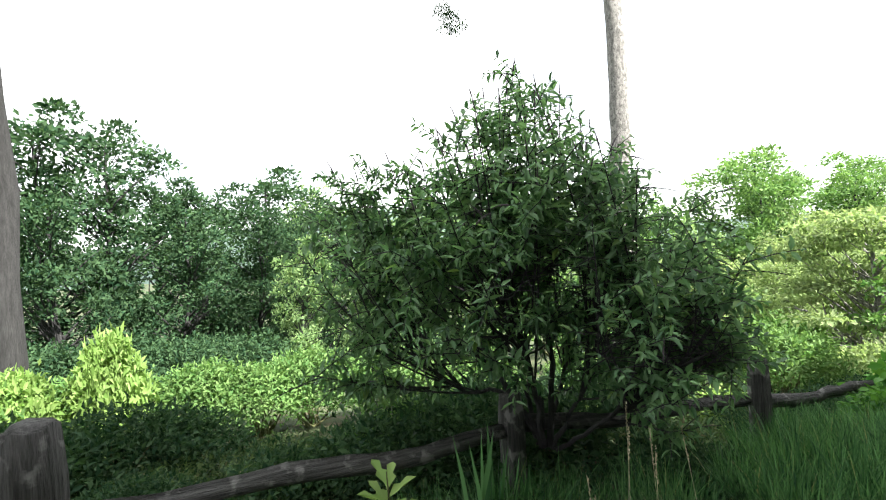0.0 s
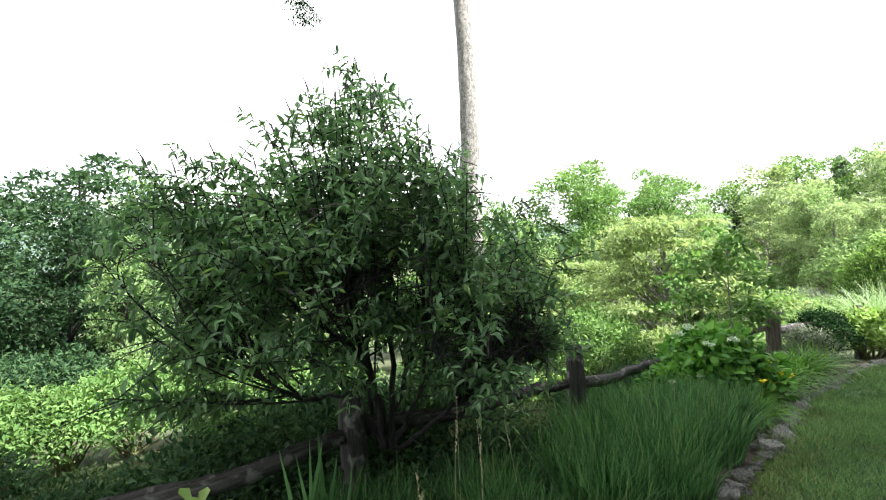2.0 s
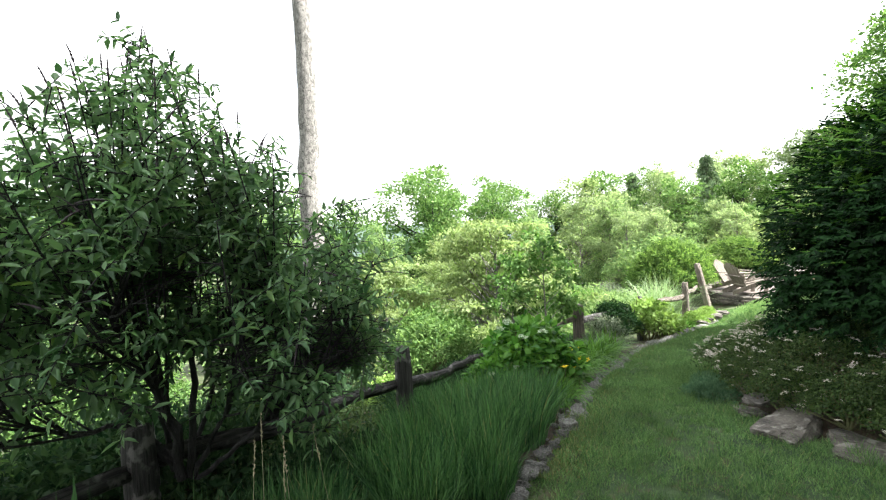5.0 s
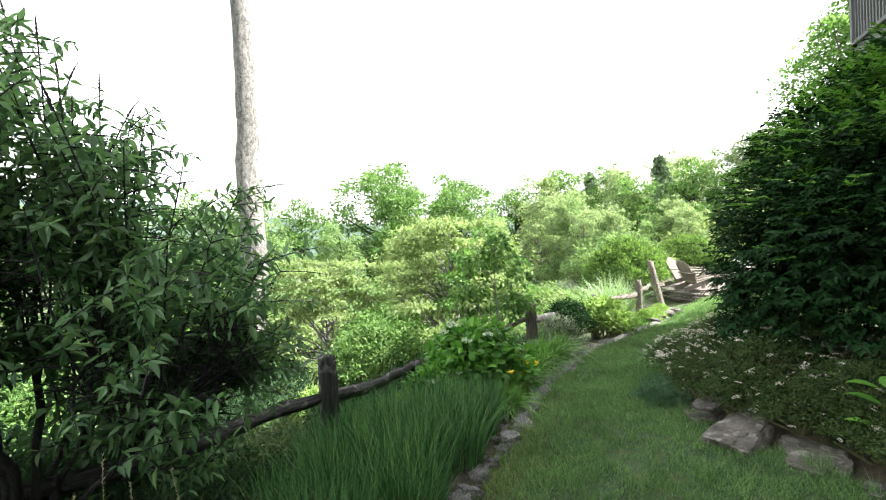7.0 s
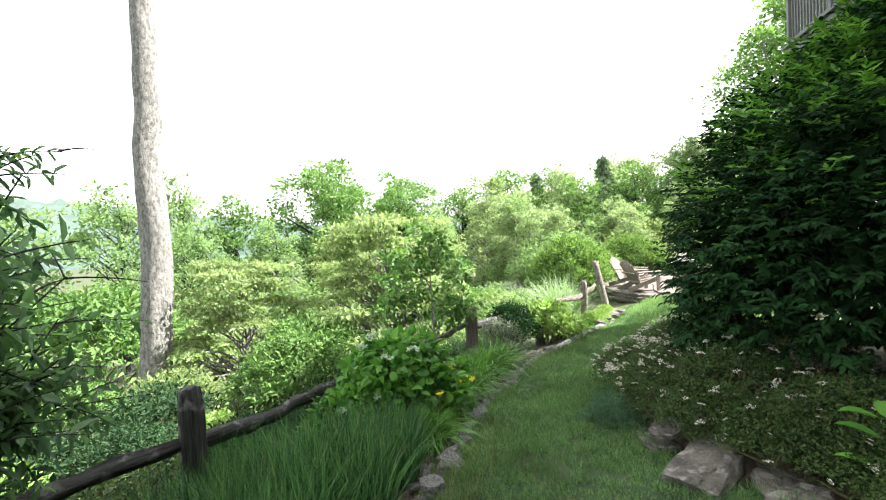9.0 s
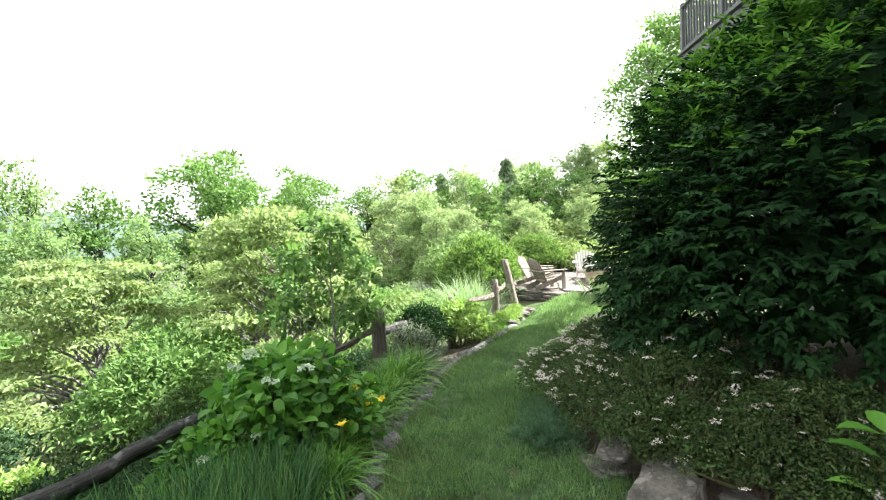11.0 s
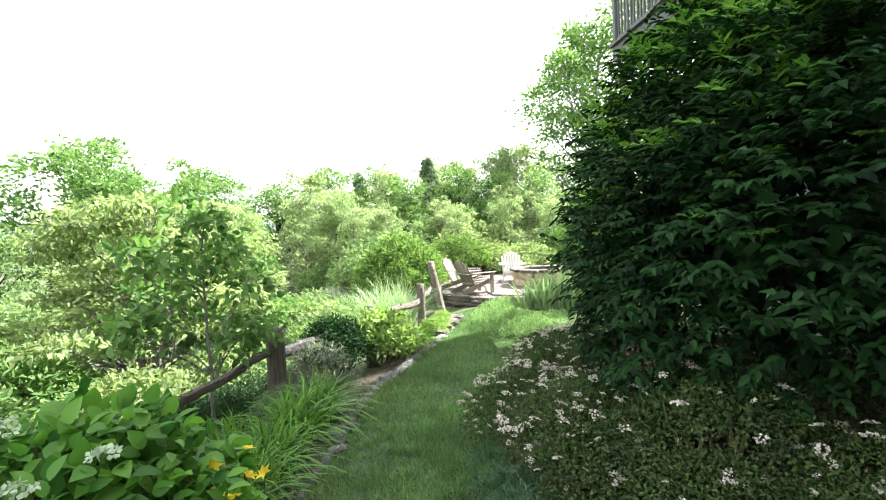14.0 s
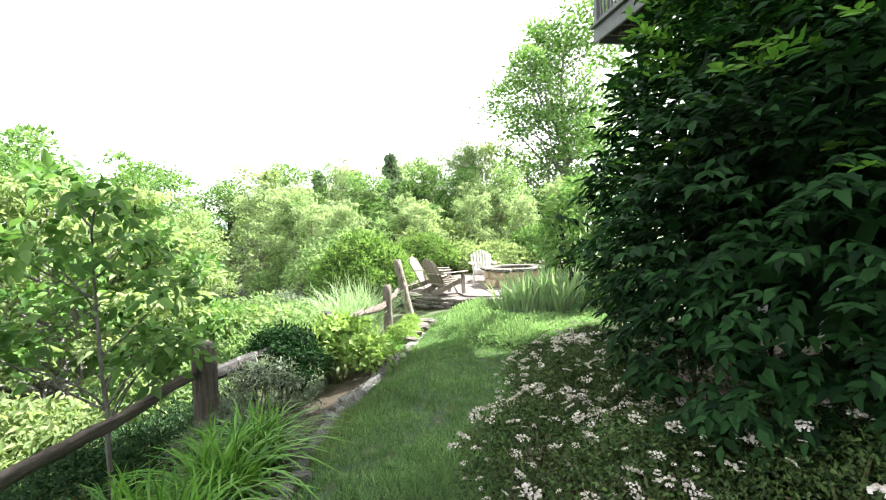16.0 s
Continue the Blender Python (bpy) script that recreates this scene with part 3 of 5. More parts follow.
for i, wx in enumerate((10.9, 8.4, 5.9)):
    w = board("window", house, M["glass"], (wx, WY0 + 0.035, 3.2), (1.1, 0.02, 1.3))
    for c, s in (((wx - 0.6, WY0 + 0.05, 3.2), (0.1, 0.06, 1.5)), ((wx + 0.6, WY0 + 0.05, 3.2), (0.1, 0.06, 1.5)), ((wx, WY0 + 0.05, 3.91), (1.1, 0.06, 0.1)), ((wx, WY0 + 0.06, 2.5), (1.1, 0.09, 0.1))):
        board("window_frame", w, M["greypaint"], c, s)

DX0, DX1, DY, DZ = 5.0, 13.4, -4.74, 4.8
deck = root("deck", 0, 0, 0, "raised grey-painted timber deck with railing", "deck")
board("fascia", deck, M["greypaint"], ((DX0 + DX1) / 2, DY, DZ + 0.14), (DX1 - DX0, 0.045, 0.28))
board("fascia", deck, M["greypaint"], (DX1 - 0.03, (DY - 0.03 + WY0) / 2, DZ + 0.14), (0.045, DY - WY0 - 0.1, 0.28))
board("drip_board", deck, M["greypaint"], ((DX0 + DX1) / 2, DY + 0.03, DZ + 0.31), (DX1 - DX0 + 0.06, 0.12, 0.04))
for i in range(9):
    y = DY - 0.09 - i * 0.128
    board("deck_board", deck, M["greypaint"], ((DX0 + DX1) / 2, y, DZ + 0.31), (DX1 - DX0 - 0.05, 0.12, 0.035))
for i in range(18):
    board("joist", deck, M["oldwood"], (DX0 + 0.3 + i * 0.46, (DY + WY0) / 2, DZ + 0.17), (0.045, DY - WY0 - 0.12, 0.22))
board("top_rail", deck, M["greypaint"], ((DX0 + DX1) / 2, DY - 0.04, DZ + 1.33), (DX1 - DX0, 0.11, 0.045))
board("bottom_rail", deck, M["greypaint"], ((DX0 + DX1) / 2, DY - 0.04, DZ + 0.42), (DX1 - DX0, 0.05, 0.06))
for x in np.arange(DX1 - 0.05, DX0, -1.65):
    board("deck_post", deck, M["greypaint"], (float(x), DY - 0.04, DZ + 0.86), (0.1, 0.1, 1.12))
for i in range(64):
    board("baluster", deck, M["greypaint"], (DX1 - 0.18 - i * 0.125, DY - 0.04, DZ + 0.88), (0.036, 0.036, 0.87), bevel=0.003)
for i in range(8):
    board("baluster", deck, M["greypaint"], (DX1 - 0.04, DY - 0.18 - i * 0.125, DZ + 0.88), (0.036, 0.036, 0.87), bevel=0.003)
board("top_rail", deck, M["greypaint"], (DX1 - 0.04, (DY + WY0) / 2 - 0.05, DZ + 1.335), (0.11, DY - WY0 - 0.1, 0.045))
board("support_post", deck, M["greypaint"], (12.9, -5.45, 2.15), (0.15, 0.15, 5.3))

# ---------------------------------------------------------------- split-rail fence
fence = root("split_rail_fence", 0, 0, 0, "weathered split-rail fence with round posts, leaning in places", "fence")


def fence_post(x, y, top, r0, seed, lean=(0, 0), mat="oldwood", height=None, label=""):
    r = np.random.default_rng(seed)
    z0 = float(land(x, y)) - 0.2
    sides, k = 14, 9
    th = np.linspace(0, 2 * np.pi, sides, endpoint=False)
    rough = 1 + 0.09 * r.normal(size=sides)
    v = []
    for i in range(k):
        s = i / (k - 1)
        rr = r0 * (1.05 - 0.1 * s) * rough * (1 + 0.02 * r.normal(size=sides)) * (0.9 if i == k - 1 else 1)
        z = z0 + (top - z0) * s + (0.014 * r.normal(size=sides) if i >= k - 2 else 0)
        v.append(np.stack([x + lean[0] * (s - 1) * (top - z0) + rr * np.cos(th), y + lean[1] * (s - 1) * (top - z0) + rr * np.sin(th), np.broadcast_to(z, sides)], 1))
    v = np.concatenate(v)
    f = [(i * sides + j, i * sides + (j + 1) % sides, (i + 1) * sides + (j + 1) % sides, (i + 1) * sides + j) for i in range(k - 1) for j in range(sides)]
    c = len(v)
    v = np.vstack([v, [[x, y, top + 0.012]]])
    caps = [((k - 1) * sides + j, (k - 1) * sides + (j + 1) % sides, c) for j in range(sides)]
    return put("post", mesh_of("post", v, [np.array(f), np.array(caps)], M[mat]), fence, label)


def fence_rail(a, b, r0, r1, seed, mat="oldwood", label=""):
    """A split rail: wedge-shaped, knotty and a little bowed."""
    r = np.random.default_rng(seed)
    a, b = np.array(a, float), np.array(b, float)
    L = float(np.linalg.norm(b - a))
    k, sides = 16, 9
    s = np.linspace(0, 1, k)
    th = np.linspace(0, 2 * np.pi, sides, endpoint=False)
    prof = 1 + 0.26 * np.cos(3 * th + seed) + 0.12 * r.normal(size=sides)
    bow = 0.034 * np.sin(s * 3.3 + seed) + 0.016 * np.sin(s * 11 + seed * 2.1) + 0.006 * r.normal(size=k)
    rad = (r0 + (r1 - r0) * s) * (1 + 0.06 * r.normal(size=k)) * np.where((s < 0.06) | (s > 0.94), 0.7, 1)
    v = np.zeros((k, sides, 3))
    v[:, :, 0] = (rad[:, None] * prof * np.cos(th)) * 0.55
    v[:, :, 1] = (rad[:, None] * prof * np.sin(th)) + bow[:, None]
    v[:, :, 2] = (s * L)[:, None]
    f = [(i * sides + j, i * sides + (j + 1) % sides, (i + 1) * sides + (j + 1) % sides, (i + 1) * sides + j) for i in range(k - 1) for j in range(sides)]
    v = np.concatenate([v.reshape(-1, 3), [[0, 0, -0.005], [0, 0, L + 0.005]]])
    caps = [(j, k * sides, (j + 1) % sides) for j in range(sides)] + [((k - 1) * sides + j, (k - 1) * sides + (j + 1) % sides, k * sides + 1) for j in range(sides)]
    q = Vector(b - a).to_track_quat("Z", "Y").to_matrix().to_4x4()
    return put("rail", mesh_of("rail", v, [np.array(f), np.array(caps)], M[mat]), fence, label, m=Matrix.Translation(a) @ q)


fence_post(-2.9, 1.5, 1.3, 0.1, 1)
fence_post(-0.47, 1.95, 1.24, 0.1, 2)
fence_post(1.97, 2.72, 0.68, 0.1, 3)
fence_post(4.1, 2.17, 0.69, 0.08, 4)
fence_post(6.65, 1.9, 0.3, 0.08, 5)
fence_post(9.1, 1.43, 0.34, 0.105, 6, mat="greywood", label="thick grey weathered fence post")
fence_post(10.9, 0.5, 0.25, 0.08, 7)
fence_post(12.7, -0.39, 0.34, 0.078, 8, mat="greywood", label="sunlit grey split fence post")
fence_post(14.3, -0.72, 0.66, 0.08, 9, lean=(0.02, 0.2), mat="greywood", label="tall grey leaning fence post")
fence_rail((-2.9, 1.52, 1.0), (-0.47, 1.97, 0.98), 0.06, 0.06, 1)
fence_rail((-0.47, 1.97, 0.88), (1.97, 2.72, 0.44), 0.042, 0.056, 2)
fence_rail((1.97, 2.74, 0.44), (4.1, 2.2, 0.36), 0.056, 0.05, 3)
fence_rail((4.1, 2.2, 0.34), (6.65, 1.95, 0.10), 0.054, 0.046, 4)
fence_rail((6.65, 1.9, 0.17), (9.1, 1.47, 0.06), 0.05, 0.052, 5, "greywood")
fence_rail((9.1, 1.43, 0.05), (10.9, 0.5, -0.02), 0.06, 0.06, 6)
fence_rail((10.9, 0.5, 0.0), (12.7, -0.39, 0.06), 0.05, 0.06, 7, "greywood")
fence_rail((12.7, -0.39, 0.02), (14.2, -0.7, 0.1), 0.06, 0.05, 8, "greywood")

# ---------------------------------------------------------------- stones
edging = root("stone_edging", 0, 0, 0, "row of small rough fieldstones edging the lawn", "stone edging")
shapes = [rock_mesh("stone", i, M["rubble"], (1, 0.75, 0.5), 0.3) for i in range(8)]
r = np.random.default_rng(5)
x = 1.6
i = 0
while x < 13.6:                                   # half-sunk pieces of uneven size, tilted and crowded together
    s = 0.05 + 0.15 * r.random() ** 2.2 + (0.03 if x > 8 else 0)
    y = float(lawn_left(x)) + 0.02 + 0.07 * math.sin(2.3 * x) * r.random()
    for j in range(int(r.integers(1, 4))):
        yy = y + j * 0.065 * (0.6 + r.random())
        sj = s * (1 - 0.3 * j) * (0.8 + 0.4 * r.random())
        put("stone", shapes[(i * 3 + j) % 8], edging, m=pose(x + 0.06 * r.normal() * (j > 0), yy, float(land(x, yy)) + 0.034 + 0.02 * r.random(), r.normal() * 18, r.normal() * 18, r.random() * 360)
            @ Matrix.Diagonal((sj, sj * (0.7 + 0.6 * r.random()), sj * (0.55 + 0.6 * r.random()), 1)))
        i += 1
    x += s * (0.55 + 0.4 * r.random())
r = np.random.default_rng(15)
pv = [leaves(np.stack([xx, lawn_left(xx) + 0.02 + 0.28 * r.random(len(xx)), np.zeros(len(xx))], 1), flat_dirs(len(xx), r), np.tile([[0, 0, 1.0]], (len(xx), 1)) + r.normal(size=(len(xx), 3)) * .3,
             0.018 + 0.03 * r.random(len(xx)), 0.02, "flake") for xx in [r.uniform(2, 13.5, 9000)]][0]
vv = pv[0].copy()
vv[:, 2] = land(vv[:, 0], vv[:, 1]) + 0.018 + np.abs(vv[:, 2]) * 0.7
put("bark_mulch", mesh_of("bark_mulch", vv, pv[1], rough_mat("mulch_chip", (0.025, 0.018, 0.013), (0.1, 0.08, 0.065), 30, 90, 0.95, 0.4)), label="loose bark mulch and leaf litter beside the lawn", category="mulch", kind="stuff")

for k, (x, y, sx, sy, sz, rz, zz) in enumerate([(5.55, -0.72, 0.42, 0.30, 0.20, 10, 0.06), (5.50, -0.80, 0.40, 0.30, 0.14, -25, 0.20), (5.12, -0.98, 0.78, 0.5, 0.46, -32, 0.08),
                                               (4.72, -1.36, 0.50, 0.42, 0.36, -35, 0.03), (4.98, -1.36, 0.44, 0.42, 0.36, 0, 0.05), (4.42, -1.62, 0.42, 0.36, 0.3, -30, 0.02),
                                               (3.8, -1.9, 0.6, 0.45, 0.36, -10, 0.04), (3.2, -2.05, 0.55, 0.45, 0.36, 10, 0.05), (13.3, -0.98, 0.45, 0.35, 0.26, 15, 0.0), (13.75, -1.12, 0.5, 0.4, 0.3, 40, 0.02),
                                               (12.7, -0.82, 0.32, 0.26, 0.2, 0, 0.0), (10.35, -2.2, 0.28, 0.22, 0.16, 0, 0.0), (12.2, -0.66, 0.26, 0.2, 0.16, 60, 0)]):
    put("boulder", rock_mesh("boulder", 20 + k, M["stone"], (sx * 0.76, sy * 0.66, sz * 0.38), 0.24, 4, (0.45, 0.42, 0.3)), m=pose(x, y - 0.05, float(lawn_z(x)) + zz - 0.02, 6 * math.sin(k * 2.0), 8 * math.cos(k * 1.3), rz),
        label="lichened grey fieldstone boulder at the lawn's edge", category="boulder", group="boulders edging the lawn")

# ---------------------------------------------------------------- patio, fire pit, chairs
PZ, PC, PR = -0.33, (17.7, -3.75), 2.85
patio = root("patio", 0, 0, 0, "raised irregular flagstone patio with a dry-stacked stone rim", "patio")
bm = bmesh.new()
ring = [(PC[0] + math.cos(a) * (PR + 0.15 * math.sin(3 * a)), PC[1] + math.sin(a) * (PR + 0.15 * math.sin(3 * a))) for a in np.linspace(0, 2 * math.pi, 48, endpoint=False)]
top = [bm.verts.new((x, y, PZ - 0.035)) for x, y in ring]
low = [bm.verts.new((x, y, PZ - 0.6)) for x, y in ring]
bm.faces.new(top)
for i in range(48):
    bm.faces.new((low[i], low[(i + 1) % 48], top[(i + 1) % 48], top[i]))
part("base", bm, M["gravel"], patio)
r = np.random.default_rng(31)
gx, gy = 10, 10
grid = {(i, j): (PC[0] - 3.3 + i * 0.66 + r.uniform(-.16, .16) + (0.33 if j % 2 else 0), PC[1] - 3.3 + j * 0.66 + r.uniform(-.12, .12)) for i in range(gx + 1) for j in range(gy + 1)}
for i in range(gx):
    for j in range(gy):
        q = [Vector((*grid[k], 0)) for k in ((i, j), (i + 1, j), (i + 1, j + 1), (i, j + 1))]
        c = sum(q, Vector()) / 4
        if (c - Vector((*PC, 0))).length > PR - 0.15:
            continue
        bm = bmesh.new()
        vs = [bm.verts.new(c + (p - c) * 0.955 + Vector((0, 0, PZ - 0.05))) for p in q]
        f = bm.faces.new(vs)
        up = bmesh.ops.extrude_face_region(bm, geom=[f])
        zz = 0.05 + 0.008 * r.random()
        for v in up["geom"]:
            if isinstance(v, bmesh.types.BMVert):
                v.co = Vector((c.x + (v.co.x - c.x) * 0.985, c.y + (v.co.y - c.y) * 0.985, PZ - 0.05 + zz))
        bmesh.ops.recalc_face_normals(bm, faces=bm.faces)
        part("flagstone", bm, M["flag"], patio)
slab = [rock_mesh("rim_stone", 60 + i, M["stone"] if i % 2 else M["flag"], (1, 0.6, 0.22), 0.1) for i in range(6)]
for course in range(3):
    n = 44
    for i in range(n):
        a = 2 * math.pi * (i + 0.5 * (course % 2)) / n
        rr = PR + 0.15 * math.sin(3 * a) - 0.08 + 0.04 * (2 - course)
        put("rim_stone", slab[(i * 5 + course) % 6], patio, m=pose(PC[0] + math.cos(a) * rr, PC[1] + math.sin(a) * rr, PZ - 0.05 - (2 - course) * 0.085, 0, 0, math.degrees(a) + 90 + r.normal() * 4)
            @ Matrix.Scale(0.40 + 0.10 * r.random(), 4))

pit = root("fire_pit", 17.05, -4.2, PZ, "round tan stone fire pit with grey capstones", "fire pit")
for course in range(2):
    n = 10
    for i in range(n):
        a = 2 * math.pi * (i + 0.5 * (course % 2)) / n
        bm = bmesh.new()
        box(bm, 0, 0, 0, 0.24, 0.42 + 0.05 * r.normal() * 0.5, 0.2, bevel=0.02)
        for v in bm.verts:
            v.co += Vector((r.normal(), r.normal(), r.normal() * 0.6)) * 0.014
        o = part("stone", bm, M["tanstone"], pit)
        o.matrix_basis = pose(math.cos(a) * 0.7, math.sin(a) * 0.7, 0.105 + course * 0.208, 0, 0, math.degrees(a))
for i in range(8):
    a = 2 * math.pi * i / 8
    bm = bmesh.new()
    box(bm, 0, 0, 0, 0.38, 0.6, 0.07, bevel=0.015)
    for v in bm.verts:
        v.co += Vector((r.normal(), r.normal(), r.normal() * 0.5)) * 0.01
    o = part("capstone", bm, M["stone"], pit, "grey slab capstone")
    o.matrix_basis = pose(math.cos(a) * 0.7, math.sin(a) * 0.7, 0.455, 0, 0, math.degrees(a))


def adirondack(mat, label):
    """A slatted garden chair that faces -y, its base at the origin."""
    ob = root("adirondack_chair", 0, 0, 0, label, "chair", "chairs round the fire pit")
    for sx in (-1, 1):
        board("stringer", ob, mat, (0, 0, 0), (0.03, 0.98, 0.12), pose(sx * 0.25, 0.12, 0.215, -17.5), label="sloping side board")
        board("front_leg", ob, mat, (sx * 0.29, -0.30, 0.27), (0.03, 0.11, 0.54))
        board("arm", ob, mat, (sx * 0.33, -0.02, 0.555), (0.14, 0.74, 0.024), bevel=0.01)
        board("arm_bracket", ob, mat, (sx * 0.31, -0.30, 0.47), (0.04, 0.07, 0.14))
    for i in range(6):
        y = -0.33 + i * 0.092
        board("seat_slat", ob, mat, (0, y, 0.375 - 0.31 * (y + 0.33)), (0.53, 0.082, 0.022))
    for i in range(7):
        u = (i - 3) / 3
        h = 0.80 - 0.13 * u * u
        board("back_slat", ob, mat, (0, 0, h / 2), (0.072, 0.02, h), pose(u * 0.235, 0.20, 0.19, -27, u * 4.0, 0), bevel=0.008)
    board("back_brace", ob, mat, (0, 0.44, 0.53), (0.62, 0.06, 0.03))
    board("back_brace", ob, mat, (0, 0.26, 0.26), (0.50, 0.05, 0.05))
    return ob


chair = adirondack(M["chairwood"], "weathered grey wooden slatted garden chair on the patio")
chair.matrix_basis = pose(15.95, -2.05, PZ, 0, 0, 25)
c2 = adirondack(M["whitewood"], "pale bleached wooden slatted garden chair on the patio")
c2.matrix_basis = pose(18.2, -3.6, PZ, 0, 0, -100)
c4 = copy_thing(chair, pose(17.35, -5.45, PZ, 0, 0, 160))
c3 = copy_thing(chair, pose(16.9, -1.85, PZ, 0, 0, -28))

# ---------------------------------------------------------------- the big dark hedge
def hedge(name, c, rad, n, leaf, mat, label, seed, power=2.0, zmin=0.45, kind="point", ratio=0.54, top_light=0.0):
    r = np.random.default_rng(seed)
    ob = root(name, c[0], c[1], None, label, "hedge")
    oz = c[2] - float(land(c[0], c[1]))
    per = 9
    d = rand_dirs(n // per * 4, r)
    d = d[(d[:, 2] * rad[2] + oz > zmin) & (d[:, 1] * rad[1] > -0.9)][:n // per]
    k = (np.abs(d) ** power).sum(1) ** (-1 / power)
    bump = np.array([noise.noise(Vector(p) * 2.2) * 0.06 + noise.noise(Vector((p[0] * 5, p[1] * 5, p[2] * 13))) * 0.07 for p in d])
    depth = 1 - np.where(np.arange(len(d)) % 3 == 0, 0.14 + 0.12 * r.random(len(d)), 0.1 * r.random(len(d)) ** 1.4) + (r.random(len(d)) < 0.06) * 0.05 * r.random(len(d))
    nor = unit(d / np.array(rad))
    org = d * (k * (1 + bump) * depth)[:, None] * np.array(rad) + np.array([0, 0, oz])
    twig = unit(nor + r.normal(size=d.shape) * np.array([0.6, 0.6, 0.18]) + np.array([0, 0, 0.05]))
    side = unit(np.cross(twig, np.array([0, 0, 1.0])))
    pos, al, nn = [], [], []
    for i in range(per):                       # leaves in pairs along a flat twig that droops at its end
        s = (i // 2 + 0.6) / (per / 2)
        sg = 0 if i == per - 1 else (1 if i % 2 else -1)
        pos.append(org + twig * (s - 0.75) * leaf * 2.3 + np.array([0, 0, -0.35]) * leaf * s * s)
        al.append(twig * (0.65 if sg else 1.0) + side * sg * 0.85 + np.array([0, 0, -0.38]) + r.normal(size=d.shape) * 0.2)
        nn.append(np.array([0, 0, 1.0]) + nor * 0.55 + r.normal(size=d.shape) * 0.28)
    pos, al, nn = np.concatenate(pos), np.concatenate(al), np.concatenate(nn)
    s = 0.7 + 0.5 * r.random(len(pos))
    # More leaves turn light green with height, imitating skylight on the hedge.
    light_green = np.tile(r.random(len(org)) < np.clip((org[:, 2] - oz) / rad[2] + 0.05, 0, 1) ** 1.4 * top_light, per)
    if light_green.any():
        put("new_growth", mesh_of("new_growth", *leaves(pos[light_green], al[light_green] + np.array([0, 0, 0.4]), nn[light_green], leaf * s[light_green], leaf * ratio * s[light_green], kind), M["lit_top"]), ob, "lighter green leaves for skylight near the top")
    v, f = leaves(pos[~light_green], al[~light_green], nn[~light_green], leaf * s[~light_green], leaf * ratio * s[~light_green], kind)
    m = len(org)                          # larger leaves deep inside close the gaps
    deep = org[:m] * np.where(np.arange(m) % 2 == 0, 1.0, 1.1)[:, None] * np.array([0.82, 0.79, 0.86]) + np.array([0, 0, 0.14 * oz])
    inner = leaves(deep, unit(nor[:m] * 0.3 + np.array([0, 0, -0.8]) + r.normal(size=(m, 3)) * 0.4), unit(nor[:m] + r.normal(size=(m, 3)) * 0.3), leaf * 1.9, leaf * 1.3, "flake")
    v, f = joined((v, f), inner)
    put("foliage", mesh_of("foliage", v, f, mat), ob)
    pieces = []
    for i in range(46):
        e = unit(r.normal(size=3) * np.array([1, 1, 0.6]) + np.array([0, 0, 0.35]))
        a = np.array([e[0] * 0.5, e[1] * 0.3, 0.0])
        pieces.append(limb(a, e * np.array(rad) * 0.8 + np.array([0, 0, oz]), 0.035, 0.008, r, 0.05, 5, 5))
    v, f = joined(*pieces)
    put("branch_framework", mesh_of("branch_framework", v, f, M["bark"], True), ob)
    return ob


hedge("dark_hedge", (6.6, -4.3, 1.24), (2.3, 3.2, 2.48), 82000, 0.07, M["dark"], "huge rounded dark green hedge in the house's shade", 3, top_light=0.9)
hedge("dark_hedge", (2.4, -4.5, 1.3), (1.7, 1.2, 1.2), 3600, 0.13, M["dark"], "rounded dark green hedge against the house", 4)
hedge("light_hedge", (13.75, -4.75, 0.8), (1.2, 1.15, 1.55), 11000, 0.075, M["bright"], "rounded bright green hedge beside the patio", 5, zmin=0.05)

# ---------------------------------------------------------------- flowering shrubs along the lawn
r = np.random.default_rng(77)
heads = []
for i in range(5):
    n = 32
    a = r.random(n) * 2 * np.pi
    q = 0.032 * np.sqrt(r.random(n))
    p = np.stack([np.cos(a) * q, np.sin(a) * q, 0.012 - q * q * 8 + 0.004 * r.random(n)], 1)
    heads.append(mesh_of("flower_head", *leaves(p, flat_dirs(n, r) + np.array([0, 0, 0.3]), np.tile([[0, 0, 1.0]], (n, 1)) + r.normal(size=(n, 3)) * .4, 0.014, 0.013, "flake"), M["white"]))


def flowering_shrub(x, y, R, h, seed, blooms, n=10500):
    rr = np.random.default_rng(seed)
    ob = make_shrub("flowering_shrub", seed, R, h, n, 0.022, M["dull"], "low mounded shrub with flat heads of pale pink flowers", "shrub", k=34, ratio=0.5, stems=22, cr=(0.16, 0.28), low=0.12,
                    group="flowering shrubs along the lawn", flat=0.85)
    stand(ob, x, y, first=True, rz=seed * 40.0)
    for i in range(int(blooms * (0.5 if x < 6.2 else 1.25))):
        a, q = rr.random() * 2 * math.pi, R * 1.03 * math.sqrt(rr.random())
        z = h * (1.02 - 0.62 * (q / R) ** 2) + 0.03 * rr.random()
        put("flower_head", heads[i % 5], ob, m=pose(math.cos(a) * q, math.sin(a) * q, z, rr.normal() * 18, rr.normal() * 18, rr.random() * 360) @ Matrix.Scale(0.35 + 0.95 * rr.random() ** 2.2, 4))


